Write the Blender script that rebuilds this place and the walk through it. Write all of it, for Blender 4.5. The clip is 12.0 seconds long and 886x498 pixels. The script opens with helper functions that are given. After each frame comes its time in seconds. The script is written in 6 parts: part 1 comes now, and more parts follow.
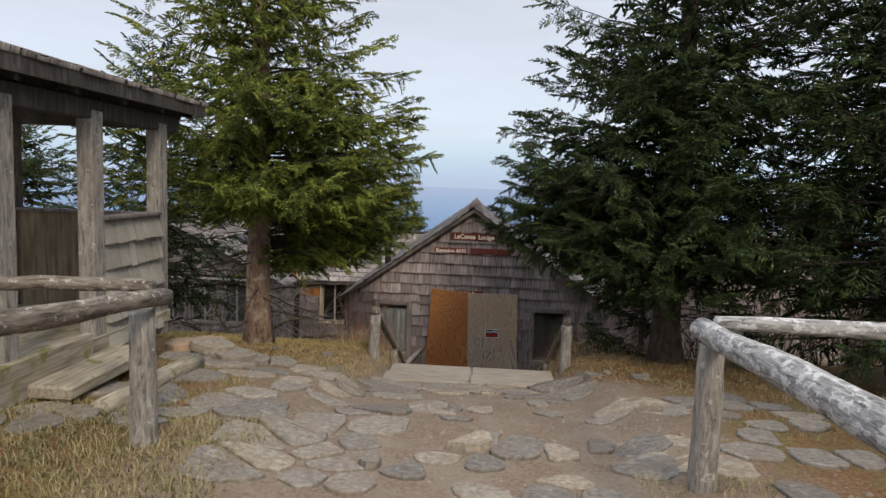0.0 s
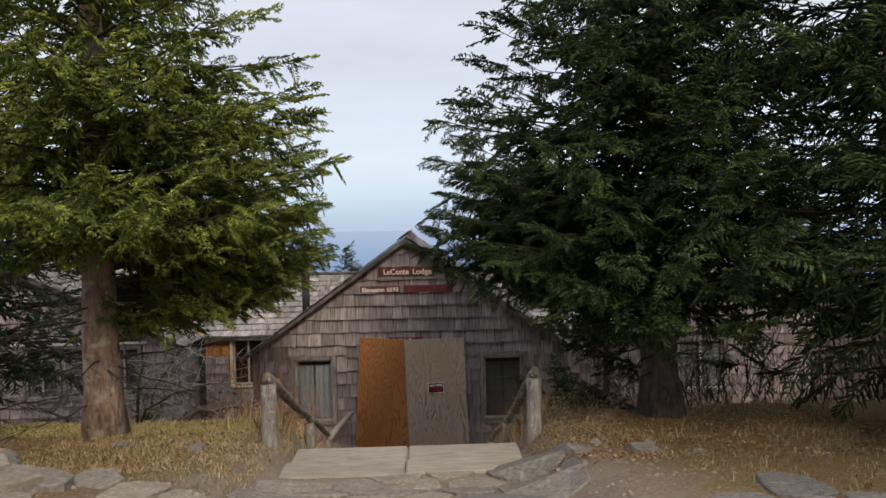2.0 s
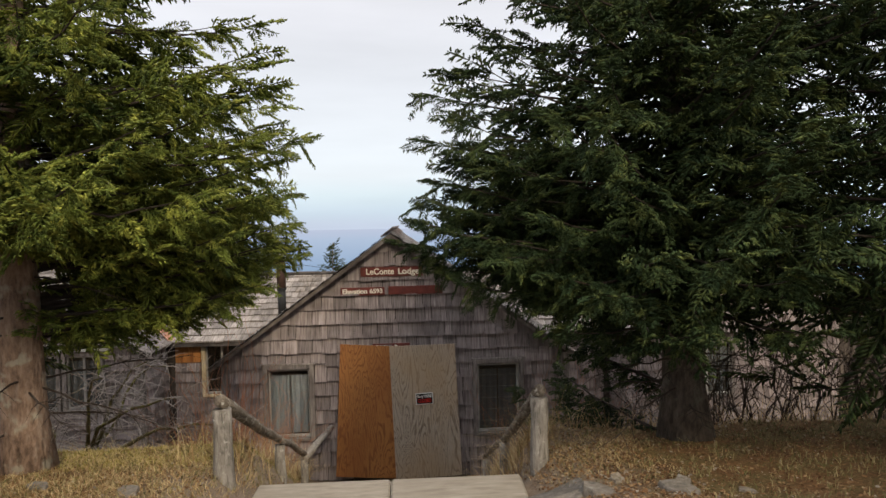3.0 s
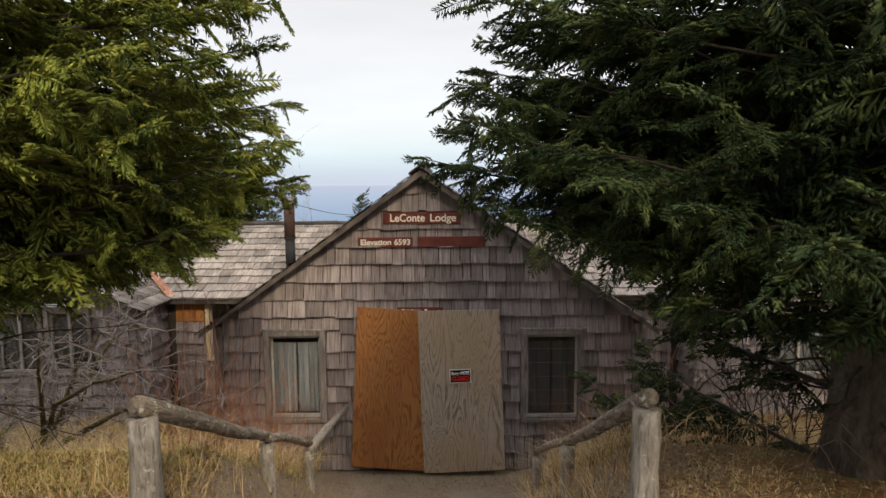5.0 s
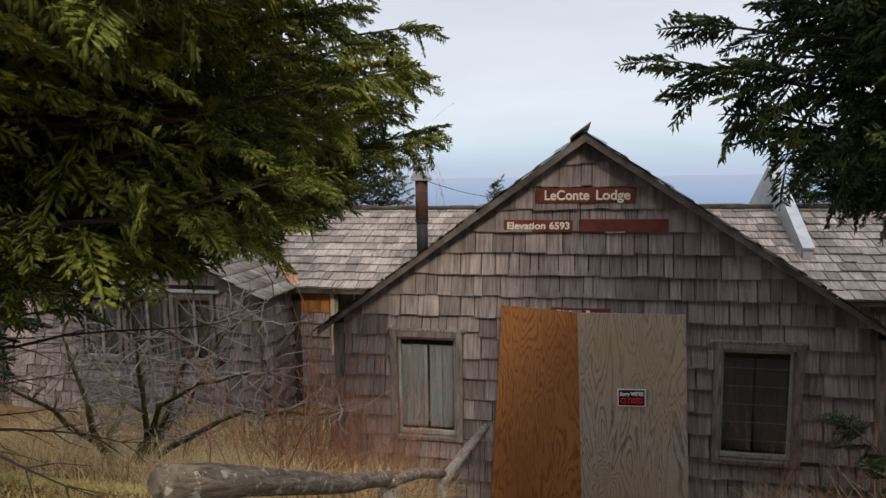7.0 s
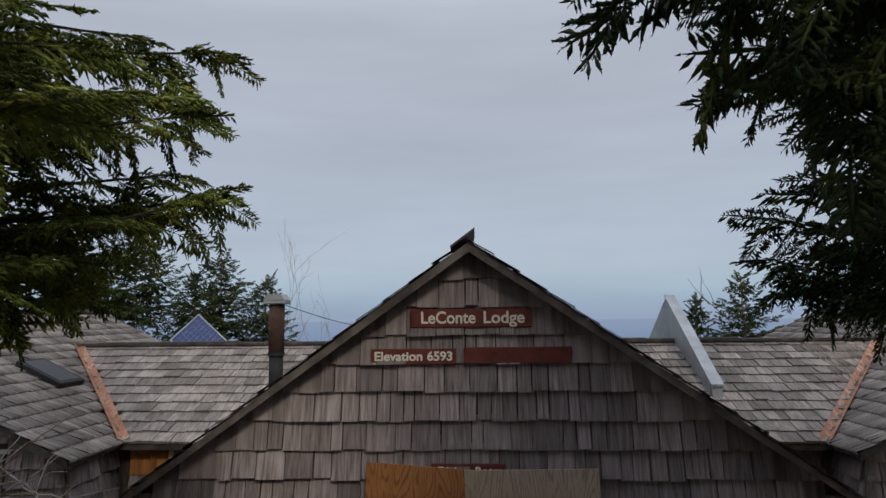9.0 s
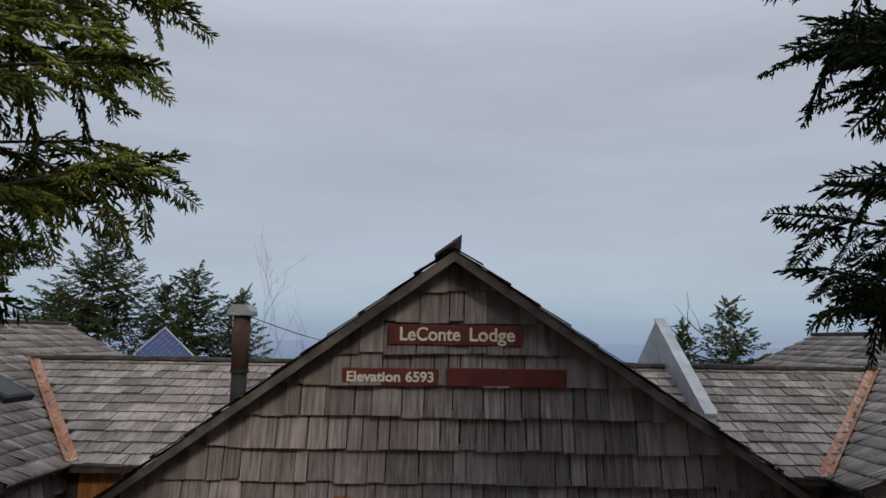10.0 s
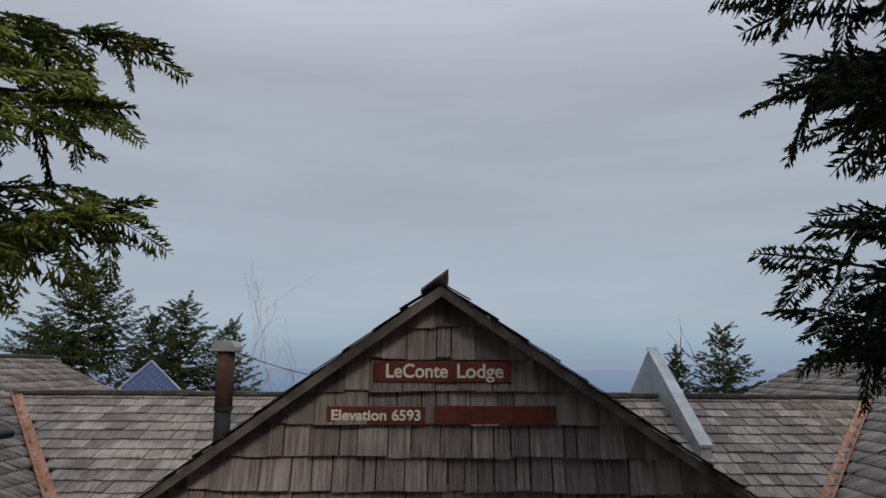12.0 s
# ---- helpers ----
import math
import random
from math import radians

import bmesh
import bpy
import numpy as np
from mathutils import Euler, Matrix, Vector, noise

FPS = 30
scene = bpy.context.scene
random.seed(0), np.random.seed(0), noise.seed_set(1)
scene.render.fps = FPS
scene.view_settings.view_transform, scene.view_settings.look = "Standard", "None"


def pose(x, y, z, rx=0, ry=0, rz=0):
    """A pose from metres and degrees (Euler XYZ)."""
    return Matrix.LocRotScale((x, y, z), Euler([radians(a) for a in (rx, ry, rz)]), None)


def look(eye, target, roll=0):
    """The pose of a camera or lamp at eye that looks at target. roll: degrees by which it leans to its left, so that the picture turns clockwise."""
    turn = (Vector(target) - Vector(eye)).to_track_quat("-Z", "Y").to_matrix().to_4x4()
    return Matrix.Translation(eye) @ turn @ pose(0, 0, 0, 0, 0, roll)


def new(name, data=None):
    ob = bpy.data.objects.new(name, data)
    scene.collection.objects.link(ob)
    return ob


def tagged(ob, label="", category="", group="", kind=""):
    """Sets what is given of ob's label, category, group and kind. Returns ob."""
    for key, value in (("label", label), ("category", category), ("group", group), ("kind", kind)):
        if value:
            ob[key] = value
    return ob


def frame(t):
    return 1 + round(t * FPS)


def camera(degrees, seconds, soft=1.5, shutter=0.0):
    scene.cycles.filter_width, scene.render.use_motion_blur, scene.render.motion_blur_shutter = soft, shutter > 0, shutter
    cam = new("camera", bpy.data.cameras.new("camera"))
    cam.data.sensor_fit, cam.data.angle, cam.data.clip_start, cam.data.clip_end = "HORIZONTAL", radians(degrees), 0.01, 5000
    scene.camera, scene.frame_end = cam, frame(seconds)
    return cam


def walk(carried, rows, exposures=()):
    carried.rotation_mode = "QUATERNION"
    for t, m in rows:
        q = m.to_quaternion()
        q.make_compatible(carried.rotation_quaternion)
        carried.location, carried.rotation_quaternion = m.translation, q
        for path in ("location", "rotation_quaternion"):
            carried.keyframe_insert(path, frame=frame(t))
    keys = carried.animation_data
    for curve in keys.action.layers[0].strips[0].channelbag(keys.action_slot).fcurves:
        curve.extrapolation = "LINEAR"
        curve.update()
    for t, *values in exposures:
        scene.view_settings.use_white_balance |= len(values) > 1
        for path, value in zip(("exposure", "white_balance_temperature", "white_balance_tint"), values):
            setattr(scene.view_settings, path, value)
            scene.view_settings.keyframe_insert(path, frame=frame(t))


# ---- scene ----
cam = camera(69.2, 12.0)
PATH = [
    (0, (0.01, 1.158, 2.227), (-0.096, 3.145, 2.023), 2.2),
    (0.5, (0.11, 1.909, 2.048), (-0.126, 3.895, 2.065), -0.1),
    (1, (0.15, 2.597, 1.968), (0.019, 4.592, 2.018), -0.8),
    (1.5, (0.168, 3.24, 1.866), (0.099, 5.238, 1.813), 1.6),
    (2, (0.179, 3.882, 1.853), (0.253, 5.879, 1.781), -1.0),
    (2.5, (0.165, 4.437, 1.843), (0.1, 6.436, 1.852), 0.2),
    (3, (0.226, 5.083, 1.794), (0.335, 7.079, 1.715), -1.2),
    (3.5, (0.266, 5.549, 1.734), (0.378, 7.539, 1.576), -0.6),
    (3.7, (0.269, 5.847, 1.672), (0.372, 7.836, 1.489), -0.7),
    (5.3, (0.212, 7.956, 1.435), (0.137, 9.943, 1.225), -0.5),
    (5.5, (0.194, 8.261, 1.408), (0.058, 10.247, 1.223), -0.6),
    (6, (0.068, 8.753, 1.313), (-0.104, 10.735, 1.103), 0.2),
    (6.5, (-0.037, 9.159, 1.238), (-0.278, 11.127, 0.975), -0.9),
    (7, (-0.225, 9.342, 1.186), (-0.622, 11.288, 0.956), -0.8),
    (7.5, (-0.399, 9.755, 1.122), (-0.528, 11.75, 1.148), -0.6),
    (7.7, (-0.431, 9.774, 1.121), (-0.518, 11.772, 1.153), -0.7),
    (9.3, (0.002, 11.227, 0.912), (-0.1, 13.209, 1.154), -0.4),
    (9.5, (0.005, 11.358, 0.92), (-0.106, 13.34, 1.171), 1.1),
    (10, (-0.089, 11.557, 0.891), (-0.13, 13.538, 1.166), 0.8),
    (10.5, (-0.073, 11.612, 0.957), (-0.104, 13.592, 1.237), 0.3),
    (11, (-0.031, 11.648, 0.93), (-0.061, 13.619, 1.266), 0.4),
    (11.5, (-0.009, 11.654, 0.933), (-0.036, 13.62, 1.295), 0.3),
    (12, (-0.034, 11.623, 0.972), (-0.054, 13.591, 1.328), 0.3),
]

EXPOSURES = [(0.0, 0.08, 6500, 10), (0.6, -0.15, 6500, 10), (1.5, 0.0, 6450, 10), (3.5, 0.3, 7200, 10), (5.5, 0.34, 7300, 11), (6.5, 0.2, 7000, 12), (7.7, -0.13, 6400, 10), (9.3, -0.63, 6200, 9), (11.0, -0.62, 6250, 8), (12.0, -0.76, 6250, 8)]
walk(cam, [(t, look(eye, target, roll)) for t, eye, target, roll in PATH], EXPOSURES)

# ---------------------------------------------------------------- world and sun
SUN_ELEVATION, SUN_AZIMUTH = radians(37), radians(160)   # azimuth clockwise from +y


def make_world():
    world = bpy.data.worlds.new("overcast_sky")
    scene.world = world
    world.use_nodes = True
    nt = world.node_tree
    nt.nodes.clear()
    out = nt.nodes.new("ShaderNodeOutputWorld")
    bg = nt.nodes.new("ShaderNodeBackground")
    bg.inputs["Strength"].default_value = 0.1
    sky = nt.nodes.new("ShaderNodeTexSky")
    sky.sky_type = "NISHITA"
    sky.sun_disc = False
    sky.sun_elevation, sky.sun_rotation = SUN_ELEVATION, SUN_AZIMUTH
    sky.altitude = 2000
    coord = nt.nodes.new("ShaderNodeTexCoord")
    sep = nt.nodes.new("ShaderNodeSeparateXYZ")
    nt.links.new(coord.outputs["Generated"], sep.inputs[0])
    ramp = nt.nodes.new("ShaderNodeValToRGB")
    e = ramp.color_ramp.elements
    e[0].position, e[0].color = 0.0, (0.45, 0.55, 0.75, 1)
    e[1].position, e[1].color = 1.0, (0.86, 0.89, 0.97, 1)
    for pos, col in ((0.02, (0.5, 0.63, 0.8, 1)), (0.045, (0.6, 0.73, 0.85, 1)), (0.075, (0.7, 0.78, 0.88, 1)), (0.3, (0.72, 0.76, 0.86, 1)), (0.6, (0.78, 0.8, 0.87, 1))):
        k = e.new(pos)
        k.color = col
    nt.links.new(sep.outputs["Z"], ramp.inputs[0])
    mapping = nt.nodes.new("ShaderNodeMapping")
    mapping.inputs["Scale"].default_value = (1.4, 1.4, 9.0)
    nt.links.new(coord.outputs["Generated"], mapping.inputs[0])
    noi = nt.nodes.new("ShaderNodeTexNoise")
    noi.inputs["Scale"].default_value = 1.6
    noi.inputs["Detail"].default_value = 5.0
    nt.links.new(mapping.outputs[0], noi.inputs["Vector"])
    streak = nt.nodes.new("ShaderNodeMapRange")
    streak.inputs["From Min"].default_value, streak.inputs["From Max"].default_value = 0.3, 0.7
    streak.inputs["To Min"].default_value, streak.inputs["To Max"].default_value = 9.2, 10.6
    nt.links.new(noi.outputs[0], streak.inputs["Value"])
    cloud = nt.nodes.new("ShaderNodeVectorMath")
    cloud.operation = "SCALE"
    nt.links.new(ramp.outputs[0], cloud.inputs[0])
    zenith = nt.nodes.new("ShaderNodeMapRange")     # an overcast sky is brightest overhead
    zenith.inputs["From Min"].default_value, zenith.inputs["From Max"].default_value = 0.42, 1.0
    zenith.inputs["To Min"].default_value, zenith.inputs["To Max"].default_value = 1.0, 2.6
    nt.links.new(sep.outputs["Z"], zenith.inputs["Value"])
    both = nt.nodes.new("ShaderNodeMath")
    both.operation = "MULTIPLY"
    nt.links.new(streak.outputs[0], both.inputs[0])
    nt.links.new(zenith.outputs[0], both.inputs[1])
    nt.links.new(both.outputs[0], cloud.inputs["Scale"])
    mix = nt.nodes.new("ShaderNodeMix")
    mix.data_type = "RGBA"
    mix.inputs["Factor"].default_value = 0.93
    nt.links.new(sky.outputs[0], mix.inputs[6])
    nt.links.new(cloud.outputs[0], mix.inputs[7])
    nt.links.new(mix.outputs[2], bg.inputs["Color"])
    nt.links.new(bg.outputs[0], out.inputs[0])


make_world()
sun_data = bpy.data.lights.new("sun", "SUN")
sun_data.energy, sun_data.angle, sun_data.color = 2.2, radians(10), (1.0, 0.87, 0.68)
sun = new("sun", sun_data)
toward = Vector((math.sin(SUN_AZIMUTH) * math.cos(SUN_ELEVATION), math.cos(SUN_AZIMUTH) * math.cos(SUN_ELEVATION), math.sin(SUN_ELEVATION)))
sun.matrix_world = look(toward * 60, (0, 0, 0))


# ---------------------------------------------------------------- materials
class Nodes:
    """Short hands for a principled material."""

    def __init__(self, name, rough=0.8, metal=0.0, spec=0.3):
        self.mat = bpy.data.materials.new(name)
        self.mat.use_nodes = True
        self.nt = self.mat.node_tree
        self.bsdf = self.nt.nodes["Principled BSDF"]
        self.bsdf.inputs["Roughness"].default_value = rough
        self.bsdf.inputs["Metallic"].default_value = metal
        self.bsdf.inputs["Specular IOR Level"].default_value = spec

    def node(self, kind, **values):
        n = self.nt.nodes.new(kind)
        for k, v in values.items():
            n.inputs[k.replace("_", " ")].default_value = v
        return n

    def link(self, a, b):
        self.nt.links.new(a, b)

    def coords(self, scale=(1, 1, 1), own=True, world=False):
        m = self.node("ShaderNodeMapping", Scale=scale)
        if world:
            self.link(self.node("ShaderNodeNewGeometry").outputs["Position"], m.inputs[0])
        else:
            self.link(self.node("ShaderNodeTexCoord").outputs["Object"], m.inputs[0])
            if own:
                info = self.node("ShaderNodeObjectInfo")
                sc = self.nt.nodes.new("ShaderNodeVectorMath")
                sc.operation = "SCALE"
                sc.inputs[0].default_value = (37.0, 91.0, 53.0)
                self.link(info.outputs["Random"], sc.inputs["Scale"])
                self.link(sc.outputs[0], m.inputs["Location"])
        return m.outputs[0]

    def noise(self, vec, scale, detail=4.0, rough=0.55, distortion=0.0):
        n = self.node("ShaderNodeTexNoise", Scale=scale, Detail=detail, Roughness=rough, Distortion=distortion)
        self.link(vec, n.inputs["Vector"])
        return n.outputs[0]

    def ramp(self, fac, stops):
        r = self.nt.nodes.new("ShaderNodeValToRGB")
        els = r.color_ramp.elements
        els[0].position, els[0].color = stops[0][0], (*stops[0][1], 1)
        els[1].position, els[1].color = stops[-1][0], (*stops[-1][1], 1)
        for p, c in stops[1:-1]:
            els.new(p).color = (*c, 1)
        self.link(fac, r.inputs[0])
        return r.outputs[0]

    def mix(self, fac, a, b, mode="MIX"):
        m = self.nt.nodes.new("ShaderNodeMix")
        m.data_type, m.blend_type = "RGBA", mode
        for v, k in ((fac, 0), (a, 6), (b, 7)):
            if isinstance(v, (int, float)):
                m.inputs[k].default_value = v
            elif isinstance(v, tuple):
                m.inputs[k].default_value = (*v, 1)
            else:
                self.link(v, m.inputs[k])
        return m.outputs[2]

    def range(self, fac, a, b, c=0.0, d=1.0):
        r = self.node("ShaderNodeMapRange", From_Min=a, From_Max=b, To_Min=c, To_Max=d)
        self.link(fac, r.inputs["Value"])
        return r.outputs[0]

    def color(self, c):
        self.link(c, self.bsdf.inputs["Base Color"])

    def bump(self, height, strength=0.4, distance=0.01):
        b = self.node("ShaderNodeBump", Strength=strength, Distance=distance)
        self.link(height, b.inputs["Height"])
        self.link(b.outputs[0], self.bsdf.inputs["Normal"])

    def random(self):
        return self.node("ShaderNodeObjectInfo").outputs["Random"]

    def island(self):
        return self.node("ShaderNodeNewGeometry").outputs["Random Per Island"]


def wood_material(name, dark, mid, light, grain=(1, 1, 1), scale=9.0, pieces="random", spread=0.5, moss=None, rough=0.85, bump=0.5, stain=None):
    """Weathered wood; grain stretches the fibres; every piece has its own tone."""
    n = Nodes(name, rough)
    v = n.coords(grain)
    fibre = n.noise(v, scale, 5.0, 0.6, 0.15)
    base = n.ramp(fibre, [(0.3, dark), (0.5, mid), (0.7, light)])
    tone = n.random() if pieces == "random" else n.island()
    base = n.mix(1.0, base, n.ramp(tone, [(0.0, (1 - spread,) * 3), (0.5, (1.0 - spread * 0.35,) * 3), (1.0, (1.0 + spread * 0.35,) * 3)]), "MULTIPLY")
    w = n.coords((1, 1, 1), world=True)
    blotch = n.noise(w, 1.3, 5.0)
    base = n.mix(n.range(blotch, 0.45, 0.7, 0.0, 0.55), base, dark)
    if stain:
        base = n.mix(n.range(n.noise(w, 0.8, 3.0), 0.56, 0.66, 0.0, 0.7), base, stain)
    if moss:
        base = n.mix(n.range(n.noise(w, 6.0, 5.0), 0.56, 0.66), base, moss)
    n.color(base)
    n.bump(fibre, bump, 0.008)
    return n.mat


def log_material(name, dark, mid, light, fleck, flecks=0.57, grain=(5, 0.9, 5)):
    """Old log with flaking bark: dark crevices along the grain, and pale lichen patches."""
    n = Nodes(name, 0.95)
    fibre = n.noise(n.coords(grain), 6.0, 6.0, 0.7, 0.6)
    base = n.ramp(fibre, [(0.34, dark), (0.5, mid), (0.68, light)])
    patch = n.noise(n.coords((1.6, 0.8, 1.6)), 6.0, 6.0, 0.75)
    base = n.mix(n.range(patch, 0.52, 0.6, 0.0, 0.65), base, mid)
    lichen = n.noise(n.coords((1, 0.7, 1)), 17.0, 5.0, 0.7)
    base = n.mix(n.range(lichen, flecks, flecks + 0.05, 0.0, 0.85), base, fleck)
    n.color(base)
    n.bump(n.mix(0.5, fibre, patch), 1.0, 0.02)
    return n.mat


def plain_material(name, col, rough=0.7, metal=0.0, vary=0.25, scale=8.0, bump=0.15):
    n = Nodes(name, rough, metal)
    v = n.coords((1, 1, 1))
    f = n.noise(v, scale, 6.0, 0.6)
    lo = tuple(c * (1 - vary) for c in col)
    hi = tuple(min(1.0, c * (1 + vary)) for c in col)
    n.color(n.ramp(f, [(0.3, lo), (0.7, hi)]))
    n.bump(f, bump, 0.004)
    return n.mat


def stone_material():
    """Grey-tan flagstone, each its own tone, with dirt trodden over it."""
    n = Nodes("grey_flagstone", 0.9, 0.0, 0.2)
    w = n.coords((1, 1, 1), world=True)
    fine = n.noise(w, 22.0, 6.0, 0.65)
    broad = n.noise(w, 3.5, 5.0, 0.6)
    base = n.ramp(fine, [(0.3, (0.125, 0.113, 0.1)), (0.5, (0.225, 0.202, 0.174)), (0.72, (0.33, 0.3, 0.262))])
    base = n.mix(1.0, base, n.ramp(n.random(), [(0.0, (0.62, 0.62, 0.64)), (0.6, (0.95, 0.93, 0.9)), (1.0, (1.2, 1.12, 1.0))]), "MULTIPLY")
    base = n.mix(n.range(broad, 0.52, 0.68, 0.0, 0.65), base, (0.17, 0.13, 0.098))
    base = n.mix(n.range(n.noise(w, 9.0, 4.0), 0.6, 0.68, 0.0, 0.5), base, (0.3, 0.3, 0.27))
    n.color(base)
    n.bump(n.mix(0.5, fine, broad), 0.7, 0.02)
    return n.mat


def needle_material(name, dark, mid, tip):
    n = Nodes(name, 0.65, 0.0, 0.12)
    w = n.coords((1, 1, 1), world=True)
    big = n.noise(w, 1.5, 3.0)
    fine = n.noise(w, 7.0, 2.0)
    base = n.mix(n.range(big, 0.35, 0.65), dark, mid)
    base = n.mix(n.range(fine, 0.5, 0.72, 0.0, 0.8), base, tip)
    base = n.mix(0.6, base, n.ramp(n.island(), [(0.0, (0.5, 0.5, 0.5)), (1.0, (1.35, 1.35, 1.25))]), "MULTIPLY")
    n.color(base)
    n.bsdf.inputs["Subsurface Weight"].default_value = 0.0
    return n.mat


def bark_material(name, dark, mid, light, lichen):
    n = Nodes(name, 0.95)
    v = n.coords((1, 1, 0.35))
    plates = n.node("ShaderNodeTexVoronoi", Scale=26.0)
    n.link(v, plates.inputs["Vector"])
    f = n.noise(v, 14.0, 6.0, 0.7)
    base = n.ramp(f, [(0.3, dark), (0.5, mid), (0.72, light)])
    base = n.mix(n.range(plates.outputs["Distance"], 0.0, 0.35, 0.5, 0.0), base, dark)
    base = n.mix(n.range(n.noise(n.coords((1, 1, 1), world=True), 5.0, 5.0), 0.55, 0.65, 0.0, 0.8), base, lichen)
    n.color(base)
    n.bump(plates.outputs["Distance"], 0.8, 0.02)
    return n.mat


def ground_material():
    """Trodden tan dirt in the path, dry grass, moss and needle litter beside it."""
    n = Nodes("earth", 0.95, 0.0, 0.1)
    w = n.coords((1, 1, 1), world=True)
    sep = n.nt.nodes.new("ShaderNodeSeparateXYZ")
    n.link(w, sep.inputs[0])
    fine = n.noise(w, 30.0, 8.0, 0.7)
    mid = n.noise(w, 2.2, 6.0, 0.6)
    big = n.noise(w, 0.7, 4.0)
    dirt = n.ramp(fine, [(0.3, (0.1, 0.072, 0.052)), (0.5, (0.185, 0.14, 0.105)), (0.72, (0.26, 0.21, 0.165))])
    dirt = n.mix(n.range(mid, 0.45, 0.65, 0.0, 0.6), dirt, (0.24, 0.2, 0.16))
    litter = n.ramp(fine, [(0.3, (0.07, 0.04, 0.022)), (0.55, (0.19, 0.105, 0.05)), (0.75, (0.31, 0.21, 0.11))])
    turf = n.ramp(fine, [(0.3, (0.08, 0.065, 0.025)), (0.55, (0.165, 0.12, 0.055)), (0.75, (0.26, 0.195, 0.1))])
    side = n.mix(n.range(mid, 0.42, 0.58), litter, turf)
    ax = n.nt.nodes.new("ShaderNodeMath")
    ax.operation = "ABSOLUTE"
    n.link(sep.outputs["X"], ax.inputs[0])
    wob = n.nt.nodes.new("ShaderNodeMath")
    wob.operation = "MULTIPLY_ADD"
    n.link(mid, wob.inputs[0])
    wob.inputs[1].default_value = 1.8
    n.link(ax.outputs[0], wob.inputs[2])
    edge = n.range(wob.outputs[0], 2.6, 3.5)
    n.color(n.mix(edge, dirt, side))
    n.bump(fine, 0.6, 0.02)
    return n.mat


def plywood_material(name, dark, mid, light, streak):
    n = Nodes(name, 0.75, 0.0, 0.2)
    field = n.noise(n.coords((2.4, 1.0, 0.42)), 1.25, 2.5, 0.5, 0.5)
    rings = n.nt.nodes.new("ShaderNodeMath")
    rings.operation = "MULTIPLY"
    n.link(field, rings.inputs[0])
    rings.inputs[1].default_value = 170.0
    wave = n.nt.nodes.new("ShaderNodeMath")
    wave.operation = "SINE"
    n.link(rings.outputs[0], wave.inputs[0])
    f = n.noise(n.coords((10, 10, 0.7)), 9.0, 5.0)
    base = n.mix(n.range(wave.outputs[0], 0.2, 0.95, 0.0, 0.8), mid, dark)
    base = n.mix(n.range(n.noise(n.coords((26, 26, 0.9)), 9.0, 4.0), 0.5, 0.7, 0.0, 0.75), base, dark)
    base = n.mix(n.range(f, 0.4, 0.75, 0.0, 0.5), base, light)
    base = n.mix(n.range(n.noise(n.coords((1, 1, 0.5)), 1.6, 3.0), 0.4, 0.7, 0.0, 0.75), base, streak)
    n.color(base)
    n.bump(f, 0.15, 0.003)
    return n.mat


SHAKE = wood_material("grey_shakes", (0.11, 0.09, 0.088), (0.26, 0.221, 0.218), (0.385, 0.337, 0.33), (1.8, 0.04, 0.16), 5.0, "random", 0.44)
SHAKE_ROOF = wood_material("roof_shakes", (0.07, 0.058, 0.05), (0.25, 0.22, 0.198), (0.39, 0.352, 0.325), (7, 0.6, 0.6), 5.0, "island", 0.45)
SHAKE_ROOF_SIDE = wood_material("roof_shakes_side", (0.07, 0.058, 0.05), (0.25, 0.22, 0.198), (0.39, 0.352, 0.325), (0.6, 7, 0.6), 5.0, "island", 0.45)
SHAKE_ROOF_SINGLE = wood_material("roof_shakes_single", (0.07, 0.058, 0.05), (0.25, 0.22, 0.198), (0.39, 0.352, 0.325), (3.0, 0.25, 0.03), 5.0, "random", 0.45)
SHAKE_PALE = wood_material("pale_shakes", (0.16, 0.145, 0.12), (0.33, 0.31, 0.27), (0.46, 0.43, 0.38), (6, 6, 0.4), 5.0, "random", 0.3)
SHAKE_NEW = wood_material("new_shakes", (0.2, 0.075, 0.02), (0.42, 0.18, 0.06), (0.5, 0.27, 0.1), (6, 6, 0.4), 5.0, "island", 0.3)
BACKING = wood_material("dark_sheathing", (0.03, 0.024, 0.02), (0.08, 0.065, 0.056), (0.13, 0.11, 0.095), (3, 3, 0.5), 6.0)
TRIM = wood_material("grey_trim", (0.08, 0.07, 0.066), (0.19, 0.168, 0.158), (0.3, 0.27, 0.255), (4, 4, 0.6), 7.0, spread=0.25)
FASCIA = wood_material("dark_fascia", (0.025, 0.021, 0.019), (0.06, 0.052, 0.047), (0.115, 0.102, 0.095), (0.6, 4, 0.6), 7.0, spread=0.2)
RAKE_WOOD = wood_material("rake_boards", (0.05, 0.042, 0.038), (0.13, 0.112, 0.103), (0.22, 0.195, 0.18), (0.6, 4, 0.6), 7.0, spread=0.1)
WINDOW_CREAM = wood_material("cream_window_wood", (0.3, 0.23, 0.14), (0.5, 0.41, 0.28), (0.6, 0.52, 0.38), (4, 4, 0.6), 6.0, spread=0.1)
POST = log_material("silver_posts", (0.085, 0.076, 0.066), (0.225, 0.205, 0.182), (0.35, 0.328, 0.3), (0.38, 0.37, 0.34), 0.6, (5, 5, 0.8))
LOG = log_material("barked_log", (0.04, 0.032, 0.025), (0.15, 0.125, 0.1), (0.27, 0.24, 0.205), (0.42, 0.41, 0.37))
